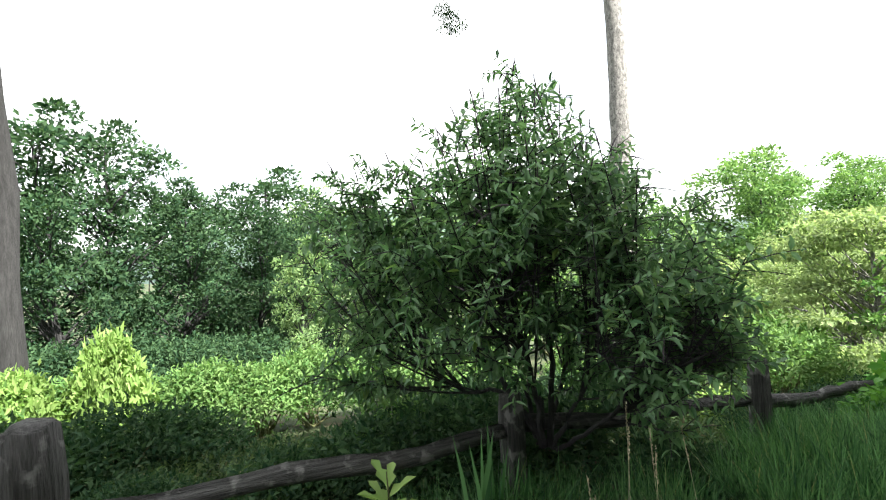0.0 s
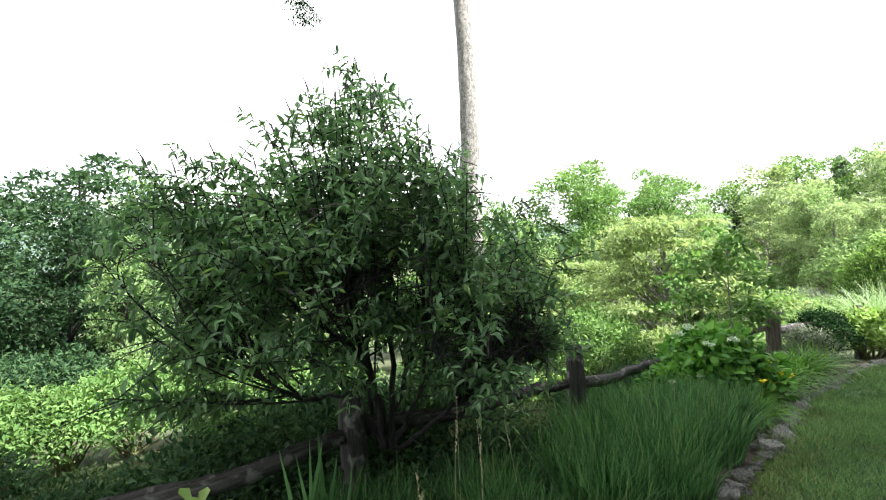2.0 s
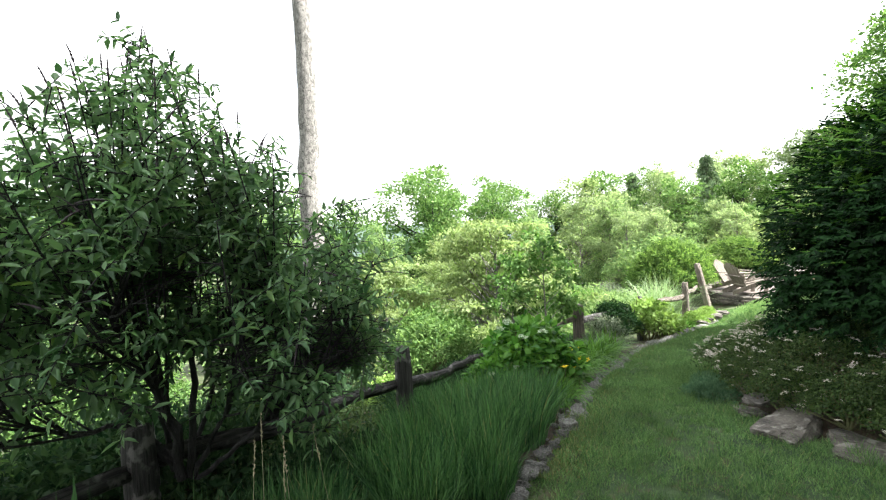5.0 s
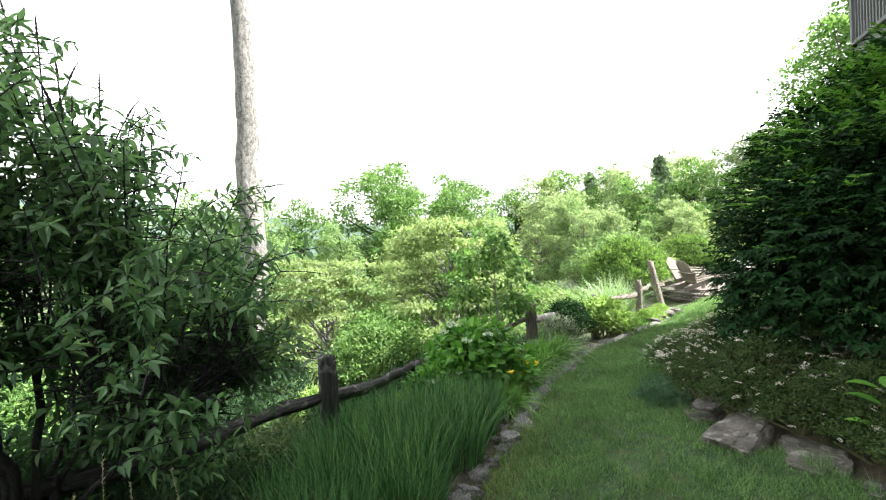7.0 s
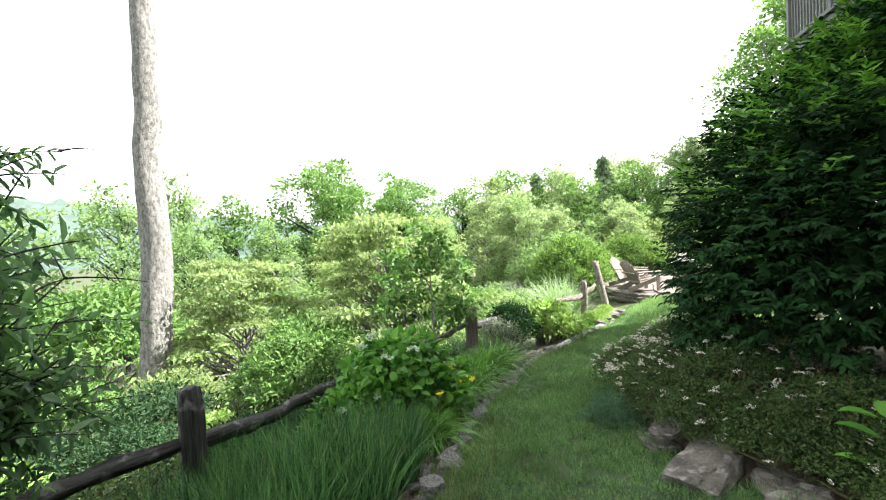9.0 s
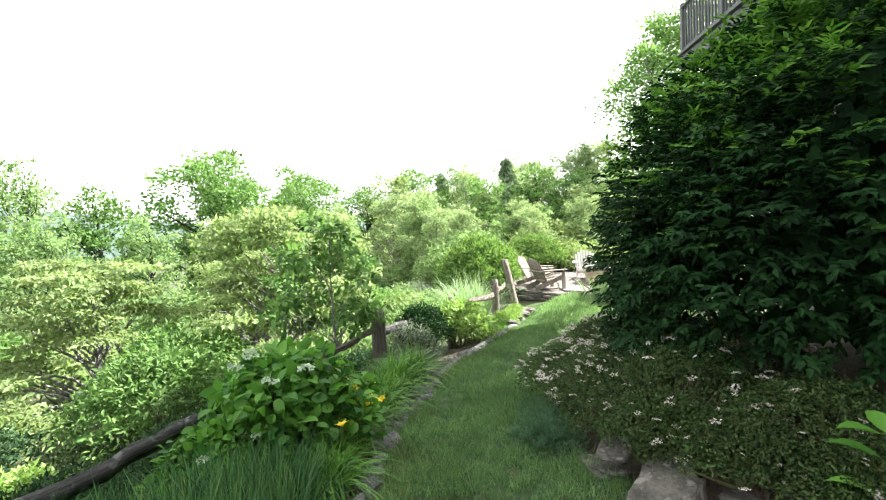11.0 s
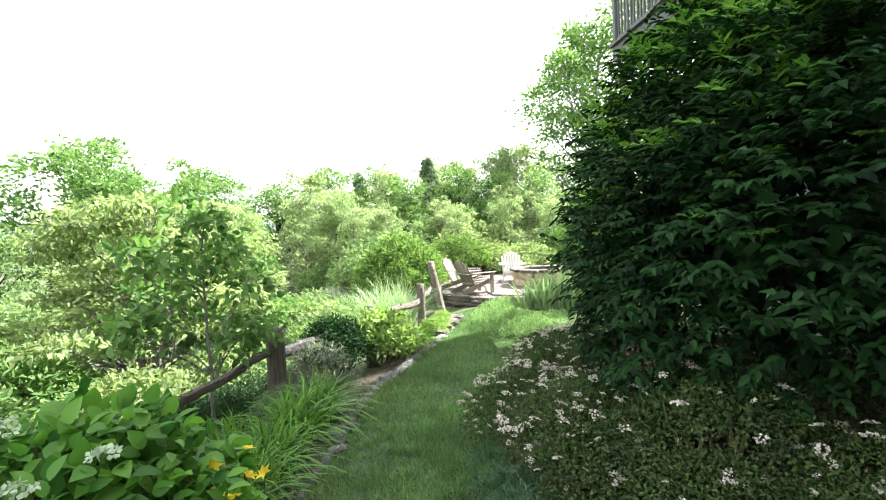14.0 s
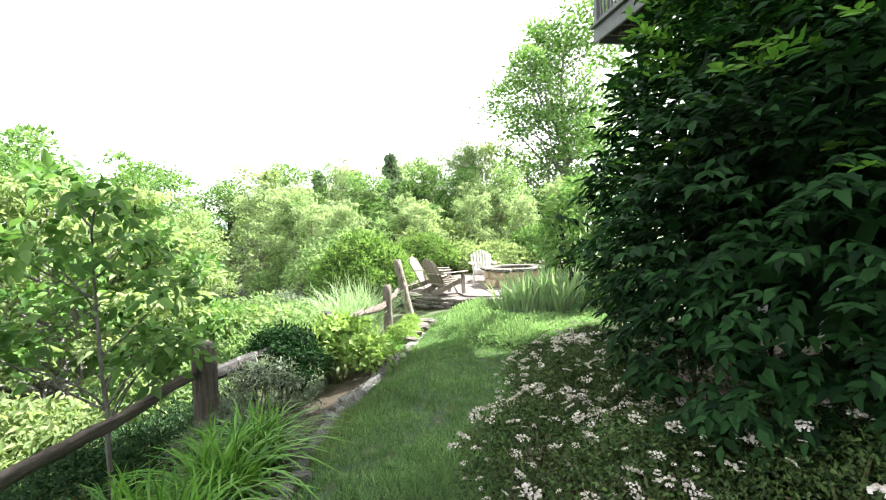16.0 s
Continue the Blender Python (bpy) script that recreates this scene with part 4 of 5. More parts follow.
for i, (x, y, R, h, b) in enumerate([(6.35, -1.05, 0.62, 0.62, 110), (7.1, -0.85, 0.55, 0.58, 110), (7.55, -1.35, 0.62, 0.66, 110), (8.3, -1.5, 0.55, 0.6, 80), (6.9, -1.6, 0.6, 0.7, 70), (8.9, -2.1, 0.5, 0.55, 35),
                                     (5.75, -1.4, 0.6, 0.62, 70), (5.1, -1.85, 0.6, 0.55, 40), (4.5, -2.1, 0.6, 0.5, 35), (3.8, -2.4, 0.6, 0.5, 25), (6.1, -1.9, 0.6, 0.72, 25), (5.55, -1.15, 0.42, 0.5, 50), (5.2, -1.45, 0.4, 0.48, 40), (4.75, -1.8, 0.42, 0.46, 35), (6.0, -0.95, 0.4, 0.5, 50)]):
    flowering_shrub(x, y, R, h, 100 + i, b)

sage = make_shrub("blue_green_herb", 9, 0.34, 0.3, 2600, 0.045, M["sage"], "low feathery blue-green herb clump at the lawn's edge", "herb", k=14, ratio=0.16, stems=8, droop=-1.0, cr=(0.25, 0.4), low=0.2)
stand(sage, 5.95, -0.5, 0.85, first=True)
for x, y, s in ((6.3, -0.52, 0.75), (6.7, -0.5, 0.6), (9.0, -1.5, 0.6)):
    stand(sage, x, y, s, x * 77)

# broad-leaved plant among the flowering shrubs
hosta = root("broad_leaved_plant", 4.55, -1.72, None, "plant with a few large bright oval leaves", "plant")
r = np.random.default_rng(12)
n = 4
d = flat_dirs(n, r, 0.8, 1.0)
p = np.tile([[0, 0, 0.42]], (n, 1)) + np.array([[0, 0, 1]]) * r.random((n, 1)) * 0.3 - np.array([[0, 0, 0.08]])
put("foliage", mesh_of("foliage", *leaves(p + d * 0.04, d + np.array([0, 0, 0.25]), np.tile([[0, 0, 1.0]], (n, 1)), 0.19, 0.1, "ovate"), M["hydr"]), hosta)
put("stem", mesh_of("stem", *tube([[0, 0, -0.05], [0.01, 0, 0.35], [0, 0.01, 0.64]], [0.01, 0.008, 0.004], 6), M["stem"]), hosta)

# ---------------------------------------------------------------- butterfly bush
bush = root("butterfly_bush", 2.15, 2.6, None, "tall leggy butterfly bush with dark spent flower spikes", "shrub")
BZ = float(land(2.15, 2.6))
r = np.random.default_rng(21)
stems, lp, la, ln, ll, sp, sa = [], [], [], [], [], [], []


def leafy(path, start, step, size, rr):
    """Opposite pairs of leaves along a twig."""
    seg = np.linalg.norm(np.diff(path, axis=0), axis=1)
    tot = seg.sum()
    cum = np.concatenate([[0], np.cumsum(seg)])
    s = start * tot
    flip = 0
    while s < tot:
        c = np.array([np.interp(s, cum, path[:, j]) for j in range(3)])
        t = unit(np.array([np.interp(min(s + 0.03, tot), cum, path[:, j]) for j in range(3)]) - c + 1e-6)
        a = unit(np.cross(t, [0.3, 0.2, 1.0]))
        b = np.cross(t, a)
        w = a if flip % 2 else b
        for sg in (-1, 1):
            al = w * sg * 0.9 + t * 0.5 + np.array([0, 0, -0.3]) + rr.normal(size=3) * 0.2
            lp.append(c)
            la.append(al)
            ln.append(np.array([0, 0, 1.0]) + rr.normal(size=3) * 0.35)
            ll.append(size * (0.6 + 0.6 * rr.random()) * (1.0 if s < tot * 0.85 else 0.7))
        flip += 1
        s += step * (0.7 + 0.6 * rr.random())


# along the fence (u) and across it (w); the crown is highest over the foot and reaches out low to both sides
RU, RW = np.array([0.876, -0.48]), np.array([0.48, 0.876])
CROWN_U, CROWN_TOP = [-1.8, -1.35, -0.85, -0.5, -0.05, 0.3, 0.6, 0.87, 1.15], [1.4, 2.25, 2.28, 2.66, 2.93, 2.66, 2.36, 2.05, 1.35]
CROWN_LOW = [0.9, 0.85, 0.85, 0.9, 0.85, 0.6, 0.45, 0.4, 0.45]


def bush_point(u, w, z):
    return np.array([*(RU * u + RW * w), z - BZ])


canes = []
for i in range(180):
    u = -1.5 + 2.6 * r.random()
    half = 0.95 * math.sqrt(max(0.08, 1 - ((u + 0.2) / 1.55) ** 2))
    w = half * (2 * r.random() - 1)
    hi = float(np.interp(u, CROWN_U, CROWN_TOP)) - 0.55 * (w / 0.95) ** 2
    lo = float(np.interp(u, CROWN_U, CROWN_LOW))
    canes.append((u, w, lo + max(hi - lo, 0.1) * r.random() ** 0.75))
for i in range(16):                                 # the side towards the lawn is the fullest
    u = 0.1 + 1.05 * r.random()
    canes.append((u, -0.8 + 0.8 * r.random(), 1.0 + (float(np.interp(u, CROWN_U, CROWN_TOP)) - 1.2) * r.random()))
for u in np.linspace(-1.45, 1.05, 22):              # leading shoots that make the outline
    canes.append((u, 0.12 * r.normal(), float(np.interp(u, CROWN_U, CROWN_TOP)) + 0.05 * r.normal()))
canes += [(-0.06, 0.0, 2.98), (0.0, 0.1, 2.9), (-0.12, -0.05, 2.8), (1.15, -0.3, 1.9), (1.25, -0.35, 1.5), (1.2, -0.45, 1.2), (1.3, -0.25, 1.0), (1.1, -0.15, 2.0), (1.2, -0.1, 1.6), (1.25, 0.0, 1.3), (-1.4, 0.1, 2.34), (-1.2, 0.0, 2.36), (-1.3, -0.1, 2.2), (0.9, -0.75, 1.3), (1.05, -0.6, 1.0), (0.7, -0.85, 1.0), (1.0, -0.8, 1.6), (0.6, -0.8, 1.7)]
# old trunks: one upright, others arching low to both sides; every cane springs from the nearest one
trunks = []
for way, r0 in (([(0.0, 0.0, 0.3), (-0.05, 0.0, 0.75), (-0.16, 0.02, 1.25), (-0.1, 0.05, 1.75)], 0.045), ([(0.0, 0.02, 0.35), (-0.2, 0.02, 0.68), (-0.42, 0.1, 0.98), (-0.62, 0.15, 1.02), (-0.85, 0.2, 1.5)], 0.035),
                ([(-0.04, 0.0, 0.4), (-0.3, 0.05, 0.74), (-0.55, 0.06, 0.66), (-0.85, 0.1, 0.95), (-1.25, 0.12, 1.22)], 0.026), ([(0.04, 0.0, 0.3), (0.1, 0.05, 0.9), (0.12, 0.1, 1.5), (0.2, 0.1, 1.9)], 0.034),
                ([(0.06, -0.05, 0.3), (0.3, -0.15, 0.8), (0.42, -0.25, 1.4)], 0.028), ([(0.08, -0.05, 0.3), (0.45, -0.35, 0.65), (0.7, -0.55, 0.95)], 0.024), ([(0.05, 0.08, 0.3), (0.3, 0.3, 0.9), (0.4, 0.45, 1.4)], 0.026),
                ([(-0.02, 0.05, 0.3), (-0.12, 0.25, 0.9), (-0.5, 0.45, 1.45)], 0.028), ([(0.0, -0.06, 0.35), (-0.1, -0.2, 0.9), (-0.3, -0.4, 1.4)], 0.024)):
    pts = np.array([bush_point(*p) for p in way])
    k = np.linspace(0, len(pts) - 1, 14)
    way = np.stack([np.interp(k, np.arange(len(pts)), pts[:, j]) for j in range(3)], 1)
    way[1:-1] = (way[:-2] + way[1:-1] * 2 + way[2:]) / 4 + r.normal(size=(12, 3)) * 0.01
    trunks.append(way)
    stems.append(tube(way, np.linspace(r0 * 0.7, r0 * 0.3, 14), 8))
for u, w, z in canes:
    e = bush_point(u, w, z)
    near = min(trunks, key=lambda q: np.linalg.norm((q[-1] - e)[:2]) + 0.25 * r.random())
    b0 = near[int(r.integers(5, 14))]
    s = np.linspace(0, 1, 9)[:, None]
    rise = b0 + (e - b0) * s
    rise[:, :2] = b0[:2] + (e - b0)[:2] * (s ** 0.85)
    rise += r.normal(size=3) * 0.06 * np.sin(np.pi * s)
    stems.append(tube(rise, np.linspace(0.008, 0.003, 9), 5))
    leafy(rise, 0.3, 0.045, 0.094, r)
    for j in range(9):
        q = 0.3 + 0.7 * r.random() ** 0.8
        st = np.array([np.interp(q, s[:, 0], rise[:, k]) for k in range(3)])
        dd = unit(r.normal(size=3) * np.array([1, 1, 0.5]) + np.array([*(RU * u * 0.4 + RW * w * 0.5), 0.45]))
        L = 0.14 + 0.2 * r.random()
        tw = st + dd * L * np.linspace(0, 1, 5)[:, None] + np.array([0, 0, -0.04]) * (np.linspace(0, 1, 5) ** 2)[:, None]
        stems.append(tube(tw, np.linspace(0.004, 0.002, 5), 4))
        leafy(tw, 0.1, 0.042, 0.084, r)
        if r.random() < 0.05 and z > 1.5:
            sp.append(tw[-1])
            sa.append(dd)
    if z > 2.2:
        sp.append(rise[-1])
        sa.append(unit(rise[-1] - rise[-2]))
v, f = joined(*stems)
put("branch_framework", mesh_of("branch_framework", v, f, M["bark"], True), bush)
lp, la, ln, ll = np.array(lp), np.array(la), np.array(ln), np.array(ll)
right = lp[:, 0] * RU[0] + lp[:, 1] * RU[1]
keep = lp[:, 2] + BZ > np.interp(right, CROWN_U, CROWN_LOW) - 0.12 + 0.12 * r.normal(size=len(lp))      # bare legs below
gap = np.array([noise.noise(Vector(p) * 2.6) for p in lp])
keep &= gap > -0.2 - 0.3 * np.clip(lp[:, 2] + BZ - 1.5, 0, 3)
lp, la, ln, ll = lp[keep], la[keep], ln[keep], ll[keep]
v, f = leaves(np.array(lp), np.array(la), np.array(ln), np.array(ll), np.array(ll) * 0.45, "point")
put("foliage", mesh_of("foliage", v, f, M["budd"]), bush)
for p, a in zip(sp, sa):                            # spent spikes: knobbly, tapering, nodding a little
    q = np.linspace(0, 1, 12)
    way = np.array(p) + np.array(a) * (q * 0.14)[:, None] + np.array([0, 0, -0.035]) * (q ** 2)[:, None]
    knob = np.where(np.arange(12) % 2, 1.0, 0.55) * np.linspace(0.0075, 0.002, 12) * (0.85 + 0.3 * r.random(12))
    put("flower_spike", mesh_of("flower_spike", *tube(way, knob, 6), M["spike"]), bush)

# ---------------------------------------------------------------- grasses, lilies, hydrangea in the bed
def grass_clump(name, seed, n, R, h, w, mat, label, category="grass", lean=(0.1, 0.6), seg=3, curl=1.0, group=""):
    r = np.random.default_rng(seed)
    a, q = r.random(n) * 2 * np.pi, R * np.sqrt(r.random(n))
    p = np.stack([np.cos(a) * q, np.sin(a) * q, np.full(n, -0.02)], 1)
    ld = flat_dirs(n, r, *lean)
    ld += p * np.array([1, 1, 0]) * 0.9 / max(R, 0.05) * lean[1] * 0.4
    v, f = blades(p, h * (0.6 + 0.5 * r.random(n)), w * (0.7 + 0.6 * r.random(n)), ld, r, seg, curl)
    ob = root(name, 0, 0, 0, label, category, group)
    put("foliage", mesh_of("foliage", v, f, mat), ob, kind="stuff")
    return ob


tall = [grass_clump("tall_grass", 200 + i, 640, 0.26, 0.66, 0.0105, M["grass"], "thick clump of tall fine green grass in the bed", lean=(0.03, 0.42), seg=4, group="tall grass clumps") for i in range(3)]
spots = [(1.2, 1.35, 0.75), (1.6, 1.7, 0.8), (2.1, 1.45, 0.85), (2.5, 1.85, 0.8), (2.75, 1.25, 0.9), (3.0, 1.6, 0.95), (3.35, 1.1, 0.95), (3.4, 1.55, 1.05), (3.75, 1.3, 1.05), (3.9, 1.7, 1.0), (4.15, 1.1, 1.0), (4.3, 1.45, 1.08),
         (4.55, 1.8, 0.95), (4.7, 1.15, 1.0), (4.85, 1.5, 1.0), (5.15, 1.2, 0.85), (0.6, 1.5, 0.65), (0.1, 1.6, 0.6), (3.1, 0.98, 0.75), (5.3, 1.55, 0.7), (1.45, 2.05, 1.0), (1.05, 2.1, 1.0), (0.6, 2.0, 0.95), (0.2, 1.95, 0.85), (1.8, 2.05, 0.95), (2.2, 1.75, 0.95), (4.2, 1.95, 1.05), (3.85, 1.95, 1.0), (4.5, 2.1, 0.95)]
for i, (x, y, s) in enumerate(spots):
    stand(tall[i % 3], x, y, s, i * 67.0, first=i < 3)

lily = [grass_clump("daylily", 220 + i, 260, 0.15, 0.78, 0.02, M["lily"], "arching clump of daylily leaves", "plant", lean=(0.3, 1.0), seg=5, curl=2.2, group="daylilies along the edging") for i in range(3)]
for i, (x, y, s) in enumerate([(7.75, 0.98, 1.0), (8.25, 0.85, 0.95), (7.2, 1.02, 0.85), (6.7, 1.02, 0.8), (6.2, 1.05, 0.75), (5.7, 1.08, 0.75), (6.95, 1.35, 0.8), (7.5, 1.4, 0.85), (5.35, 1.0, 0.7), (11.5, 0.0, 0.7), (11.9, -0.3, 0.6), (12.3, -0.45, 0.6)]):
    stand(lily[i % 3], x, y, s, i * 131.0, first=i < 3)
r = np.random.default_rng(44)
n = 6
a = np.linspace(0, 2 * np.pi, n, endpoint=False)
d = np.stack([np.cos(a), np.sin(a), np.full(n, 0.8)], 1)
petals = mesh_of("bloom", *leaves(np.zeros((n, 3)), d, np.stack([-np.cos(a), -np.sin(a), np.ones(n)], 1), 0.06, 0.028, "broad"), M["petal"])
for i, (x, y, h) in enumerate([(6.0, 0.98, 0.42), (6.25, 0.9, 0.36), (6.35, 1.1, 0.52), (6.4, 0.95, 0.46), (6.4, 0.85, 0.3), (5.8, 0.9, 0.33), (5.9, 0.86, 0.4), (6.12, 1.02, 0.5), (5.55, 0.95, 0.38)]):
    o = root("daylily_flower", x, y, None, "yellow daylily flower on a thin stalk", "flower", "yellow daylily flowers")
    put("stalk", mesh_of("stalk", *tube([[0, 0, -0.05], [0.02, 0.01, h * 0.6], [0.03, 0.0, h]], [0.004, 0.003, 0.003], 5), M["stem"]), o)
    put("bloom", petals, o, m=pose(0.03, 0, h, 25 * math.sin(i * 2), 25 * math.cos(i * 3), i * 50))

hy = make_shrub("hydrangea", 51, 0.62, 0.92, 1900, 0.094, M["hydr"], "hydrangea with big glossy leaves and green-white flower heads", "shrub", k=18, ratio=0.66, kind="ovate", droop=0.25, stems=16, low=0.18, cr=(0.28, 0.42), hollow=0.65, split=True)
stand(hy, 5.95, 1.48, 1.08, first=True)
hy2 = stand(hy, 6.25, 1.72, 0.6, 120)
hy3 = stand(hy, 5.4, 1.75, 0.7, 230)
r = np.random.default_rng(52)
for base, s, k in ((hy, 1, 5), (hy2, 0.72, 2), (hy3, 0.7, 2)):
    for i in range(k):
        a, q = r.random() * 6.28, 0.5 * math.sqrt(r.random())
        n = 60
        p = rand_dirs(n, r) * np.array([0.045, 0.045, 0.026])
        p[:, 2] = np.abs(p[:, 2])
        put("flower_head", mesh_of("flower_head", *leaves(p, rand_dirs(n, r), unit(p + np.array([0, 0, 0.03])), 0.022, 0.02, "flake"), M["bluefl"]), base, "domed pale blue-white flower head",
            m=pose(math.cos(a) * q, math.sin(a) * q, 0.96 - 0.7 * q * q))

# broad blades, seed heads and a young plant close to the fence
for i, (x, y) in enumerate([(1.22, 1.92), (1.36, 1.98)]):
    o = grass_clump("iris_fan", 240 + i, 16, 0.07, 0.95, 0.045, M["grass"], "fan of broad sword-shaped leaves", "plant", lean=(0.02, 0.18), seg=4)
    stand(o, x, y, first=True)
for i, (x, y, h) in enumerate([(1.75, 1.55, 0.85), (1.9, 1.5, 0.72), (2.05, 1.62, 0.78), (1.6, 1.6, 0.65), (2.2, 1.5, 0.8), (1.45, 1.5, 0.6), (2.0, 1.75, 0.9)]):
    o = root("grass_seed_head", x, y, None, "thin straw-coloured grass stalk with a seed head", "grass", "grass seed heads")
    p = np.array([[0, 0, -0.05], [0.02, 0, h * 0.5], [0.09 - 0.03 * (i % 5), 0.03, h]])
    put("stalk", mesh_of("stalk", *tube(p, [0.0018, 0.0015, 0.001], 4), M["seed"]), o)
    n = 40
    s = r.random(n)
    c = p[1] + (p[2] - p[1]) * (0.55 + 0.5 * s)[:, None]
    put("seed_head", mesh_of("seed_head", *leaves(c, rand_dirs(n, r) * 0.6 + np.array([0.2, 0, 0.9]), rand_dirs(n, r), 0.014, 0.005, "flake"), M["seed"]), o)
for x, y, h in ((0.76, 2.05, 0.78), (0.2, 2.1, 0.66)):
    o = root("young_plant", x, y, None, "young plant with pale lobed leaves", "plant")
    put("stem", mesh_of("stem", *tube([[0, 0, -0.05], [0.02, 0, h * 0.6], [0, 0, h]], [0.006, 0.005, 0.003], 5), M["stem"]), o)
    n = 12
    d = flat_dirs(n, r, 0.7, 1.0)
    p = np.stack([np.zeros(n), np.zeros(n), h * (0.6 + 0.4 * r.random(n))], 1)
    put("foliage", mesh_of("foliage", *leaves(p, d + np.array([0, 0, 0.5]), np.tile([[0, 0, 1.0]], (n, 1)), 0.16, 0.07, "lobed"), M["lime"]), o)

# sapling, shrubs at the bend and by the patio
sap = make_tree("sapling", 61, 2.45, 0.72, 0.7, 1000, 0.1, M["sapling"], M["greybark"], "slender sapling with large drooping leaves by the fence", r0=0.022, k=16, cr=(0.25, 0.45), kind="ovate", droop=0.7, ratio=0.55, hollow=0.2, split=True)
stand(sap, 8.25, 1.85, first=True)
sap2 = stand(sap, 11.3, 2.6, 1.05, 140)
stand(sap, 10.6, 3.2, 0.95, 30)
greyb = make_shrub("silver_shrub", 62, 0.5, 0.75, 2600, 0.05, M["grey"], "thin-leaved silvery grey shrub beside the fence post", "shrub", k=16, ratio=0.24, stems=20, cr=(0.25, 0.45), low=0.2, hollow=0.3)
stand(greyb, 9.45, 1.05, first=True)
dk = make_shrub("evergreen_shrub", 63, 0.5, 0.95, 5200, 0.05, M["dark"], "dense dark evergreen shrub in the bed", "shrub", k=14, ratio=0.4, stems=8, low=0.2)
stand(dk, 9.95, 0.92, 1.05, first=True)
lm = make_shrub("lime_shrub", 64, 0.52, 0.8, 2600, 0.078, M["lime"], "bright lime-green leafy shrub in the sun", "shrub", k=16, ratio=0.5, stems=12, low=0.15, cr=(0.3, 0.45))
stand(lm, 10.7, 0.32, 1.12, first=True)
stand(lm, 11.3, 0.15, 0.75, 60)
for x, y, k in ((12.45, -0.55, 0.55), (12.95, -0.72, 0.5), (13.5, -0.85, 0.5), (13.9, -0.9, 0.45)):
    stand(lm, x, y, k, x * 70)
orn = grass_clump("ornamental_grass", 65, 420, 0.28, 1.0, 0.012, M["iris"], "fountain of pale ornamental grass by the fence", lean=(0.2, 0.8), seg=4, curl=1.3)
stand(orn, 13.4, 0.2, 1.55, first=True)
stand(orn, 14.2, 0.25, 1.5, 70)
low = make_shrub("ground_cover", 66, 0.75, 0.3, 3800, 0.05, M["cover"], "low spreading bright green ground cover beside the lawn", "ground cover", k=20, ratio=0.3, stems=6, droop=-0.6, flat=0.45, low=0.3, cr=(0.25, 0.4))
stand(low, 11.2, -2.2, first=True)
for x, y, s in ((12.1, -2.0, 0.95), (12.0, -2.9, 1.0), (12.9, -2.2, 0.9), (13.0, -3.0, 1.0), (10.6, -2.8, 0.8), (11.3, -3.2, 0.9), (13.6, -2.5, 0.7), (12.4, -3.6, 1.0)):
    stand(low, x, y, s, x * 97)
for x, y, s in ((11.45, -1.95, 0.75), (12.2, -1.85, 0.72), (12.95, -2.0, 0.72), (13.6, -2.3, 0.72), (10.95, -2.15, 0.6)):
    stand(low, x, y, s, x * 61, sz=s * 2.0)
ir = [grass_clump("iris_clump", 230 + i, 120, 0.28, 1.1, 0.055, M["iris"], "clump of pale sword-shaped iris leaves", "plant", lean=(0.05, 0.4), seg=4, group="iris clumps") for i in range(2)]
for i, (x, y, s) in enumerate([(12.75, -3.0, 1.0), (12.6, -3.4, 1.05), (13.0, -2.7, 0.85), (12.8, -3.75, 0.9), (13.2, -3.2, 0.9)]):
    stand(ir[i % 2], x, y, s, i * 77, first=i < 2)

# sheared evergreens behind the patio
yew = make_shrub("clipped_evergreen", 67, 1.3, 1.6, 9000, 0.1, M["yew"], "broad mounded evergreen behind the fence posts", "shrub", k=30, ratio=0.28, stems=14, cr=(0.16, 0.36), low=0.12)
stand(yew, 16.5, -0.05, 1.05, first=True, sz=1.38)
stand(yew, 19.1, -0.45, 1.1, 100, sz=1.2)
stand(yew, 21.2, -2.3, 1.1, 200, sz=1.1)
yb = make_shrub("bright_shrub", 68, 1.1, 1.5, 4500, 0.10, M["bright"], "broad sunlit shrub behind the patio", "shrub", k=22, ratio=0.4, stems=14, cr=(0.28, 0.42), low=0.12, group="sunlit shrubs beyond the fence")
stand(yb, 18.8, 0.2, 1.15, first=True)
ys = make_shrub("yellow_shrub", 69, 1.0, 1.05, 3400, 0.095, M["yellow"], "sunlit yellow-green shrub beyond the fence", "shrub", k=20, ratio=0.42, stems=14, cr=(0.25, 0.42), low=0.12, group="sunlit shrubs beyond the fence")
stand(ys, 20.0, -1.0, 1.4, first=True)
pl = make_shrub("plum_shrub", 70, 0.5, 0.9, 1500, 0.07, M["red"], "plum-red leaved shrub beyond the fence", "shrub", k=12, stems=10)
stand(pl, 16.2, 1.6, 1.0, first=True)
stand(ys, 21.2, -5.0, 1.35, 70)
stand(yb, 21.8, -6.8, 1.3, 200)
stand(ys, 22.6, -3.6, 1.5, 150)
gs = stand(greyb, 15.6, 1.7, 1.7, 40)
ws = make_shrub("woodland_shrub", 71, 1.1, 1.2, 4000, 0.085, M["wood"], "leafy green shrub beyond the fence", "shrub", k=20, ratio=0.45, stems=14, cr=(0.25, 0.42), low=0.12, group="shrubs beyond the fence")
stand(ws, 11.9, 1.6, 0.8, first=True)
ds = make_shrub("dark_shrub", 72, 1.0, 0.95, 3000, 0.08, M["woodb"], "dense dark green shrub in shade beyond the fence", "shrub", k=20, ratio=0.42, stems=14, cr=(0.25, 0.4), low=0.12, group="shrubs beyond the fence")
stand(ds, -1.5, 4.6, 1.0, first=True)
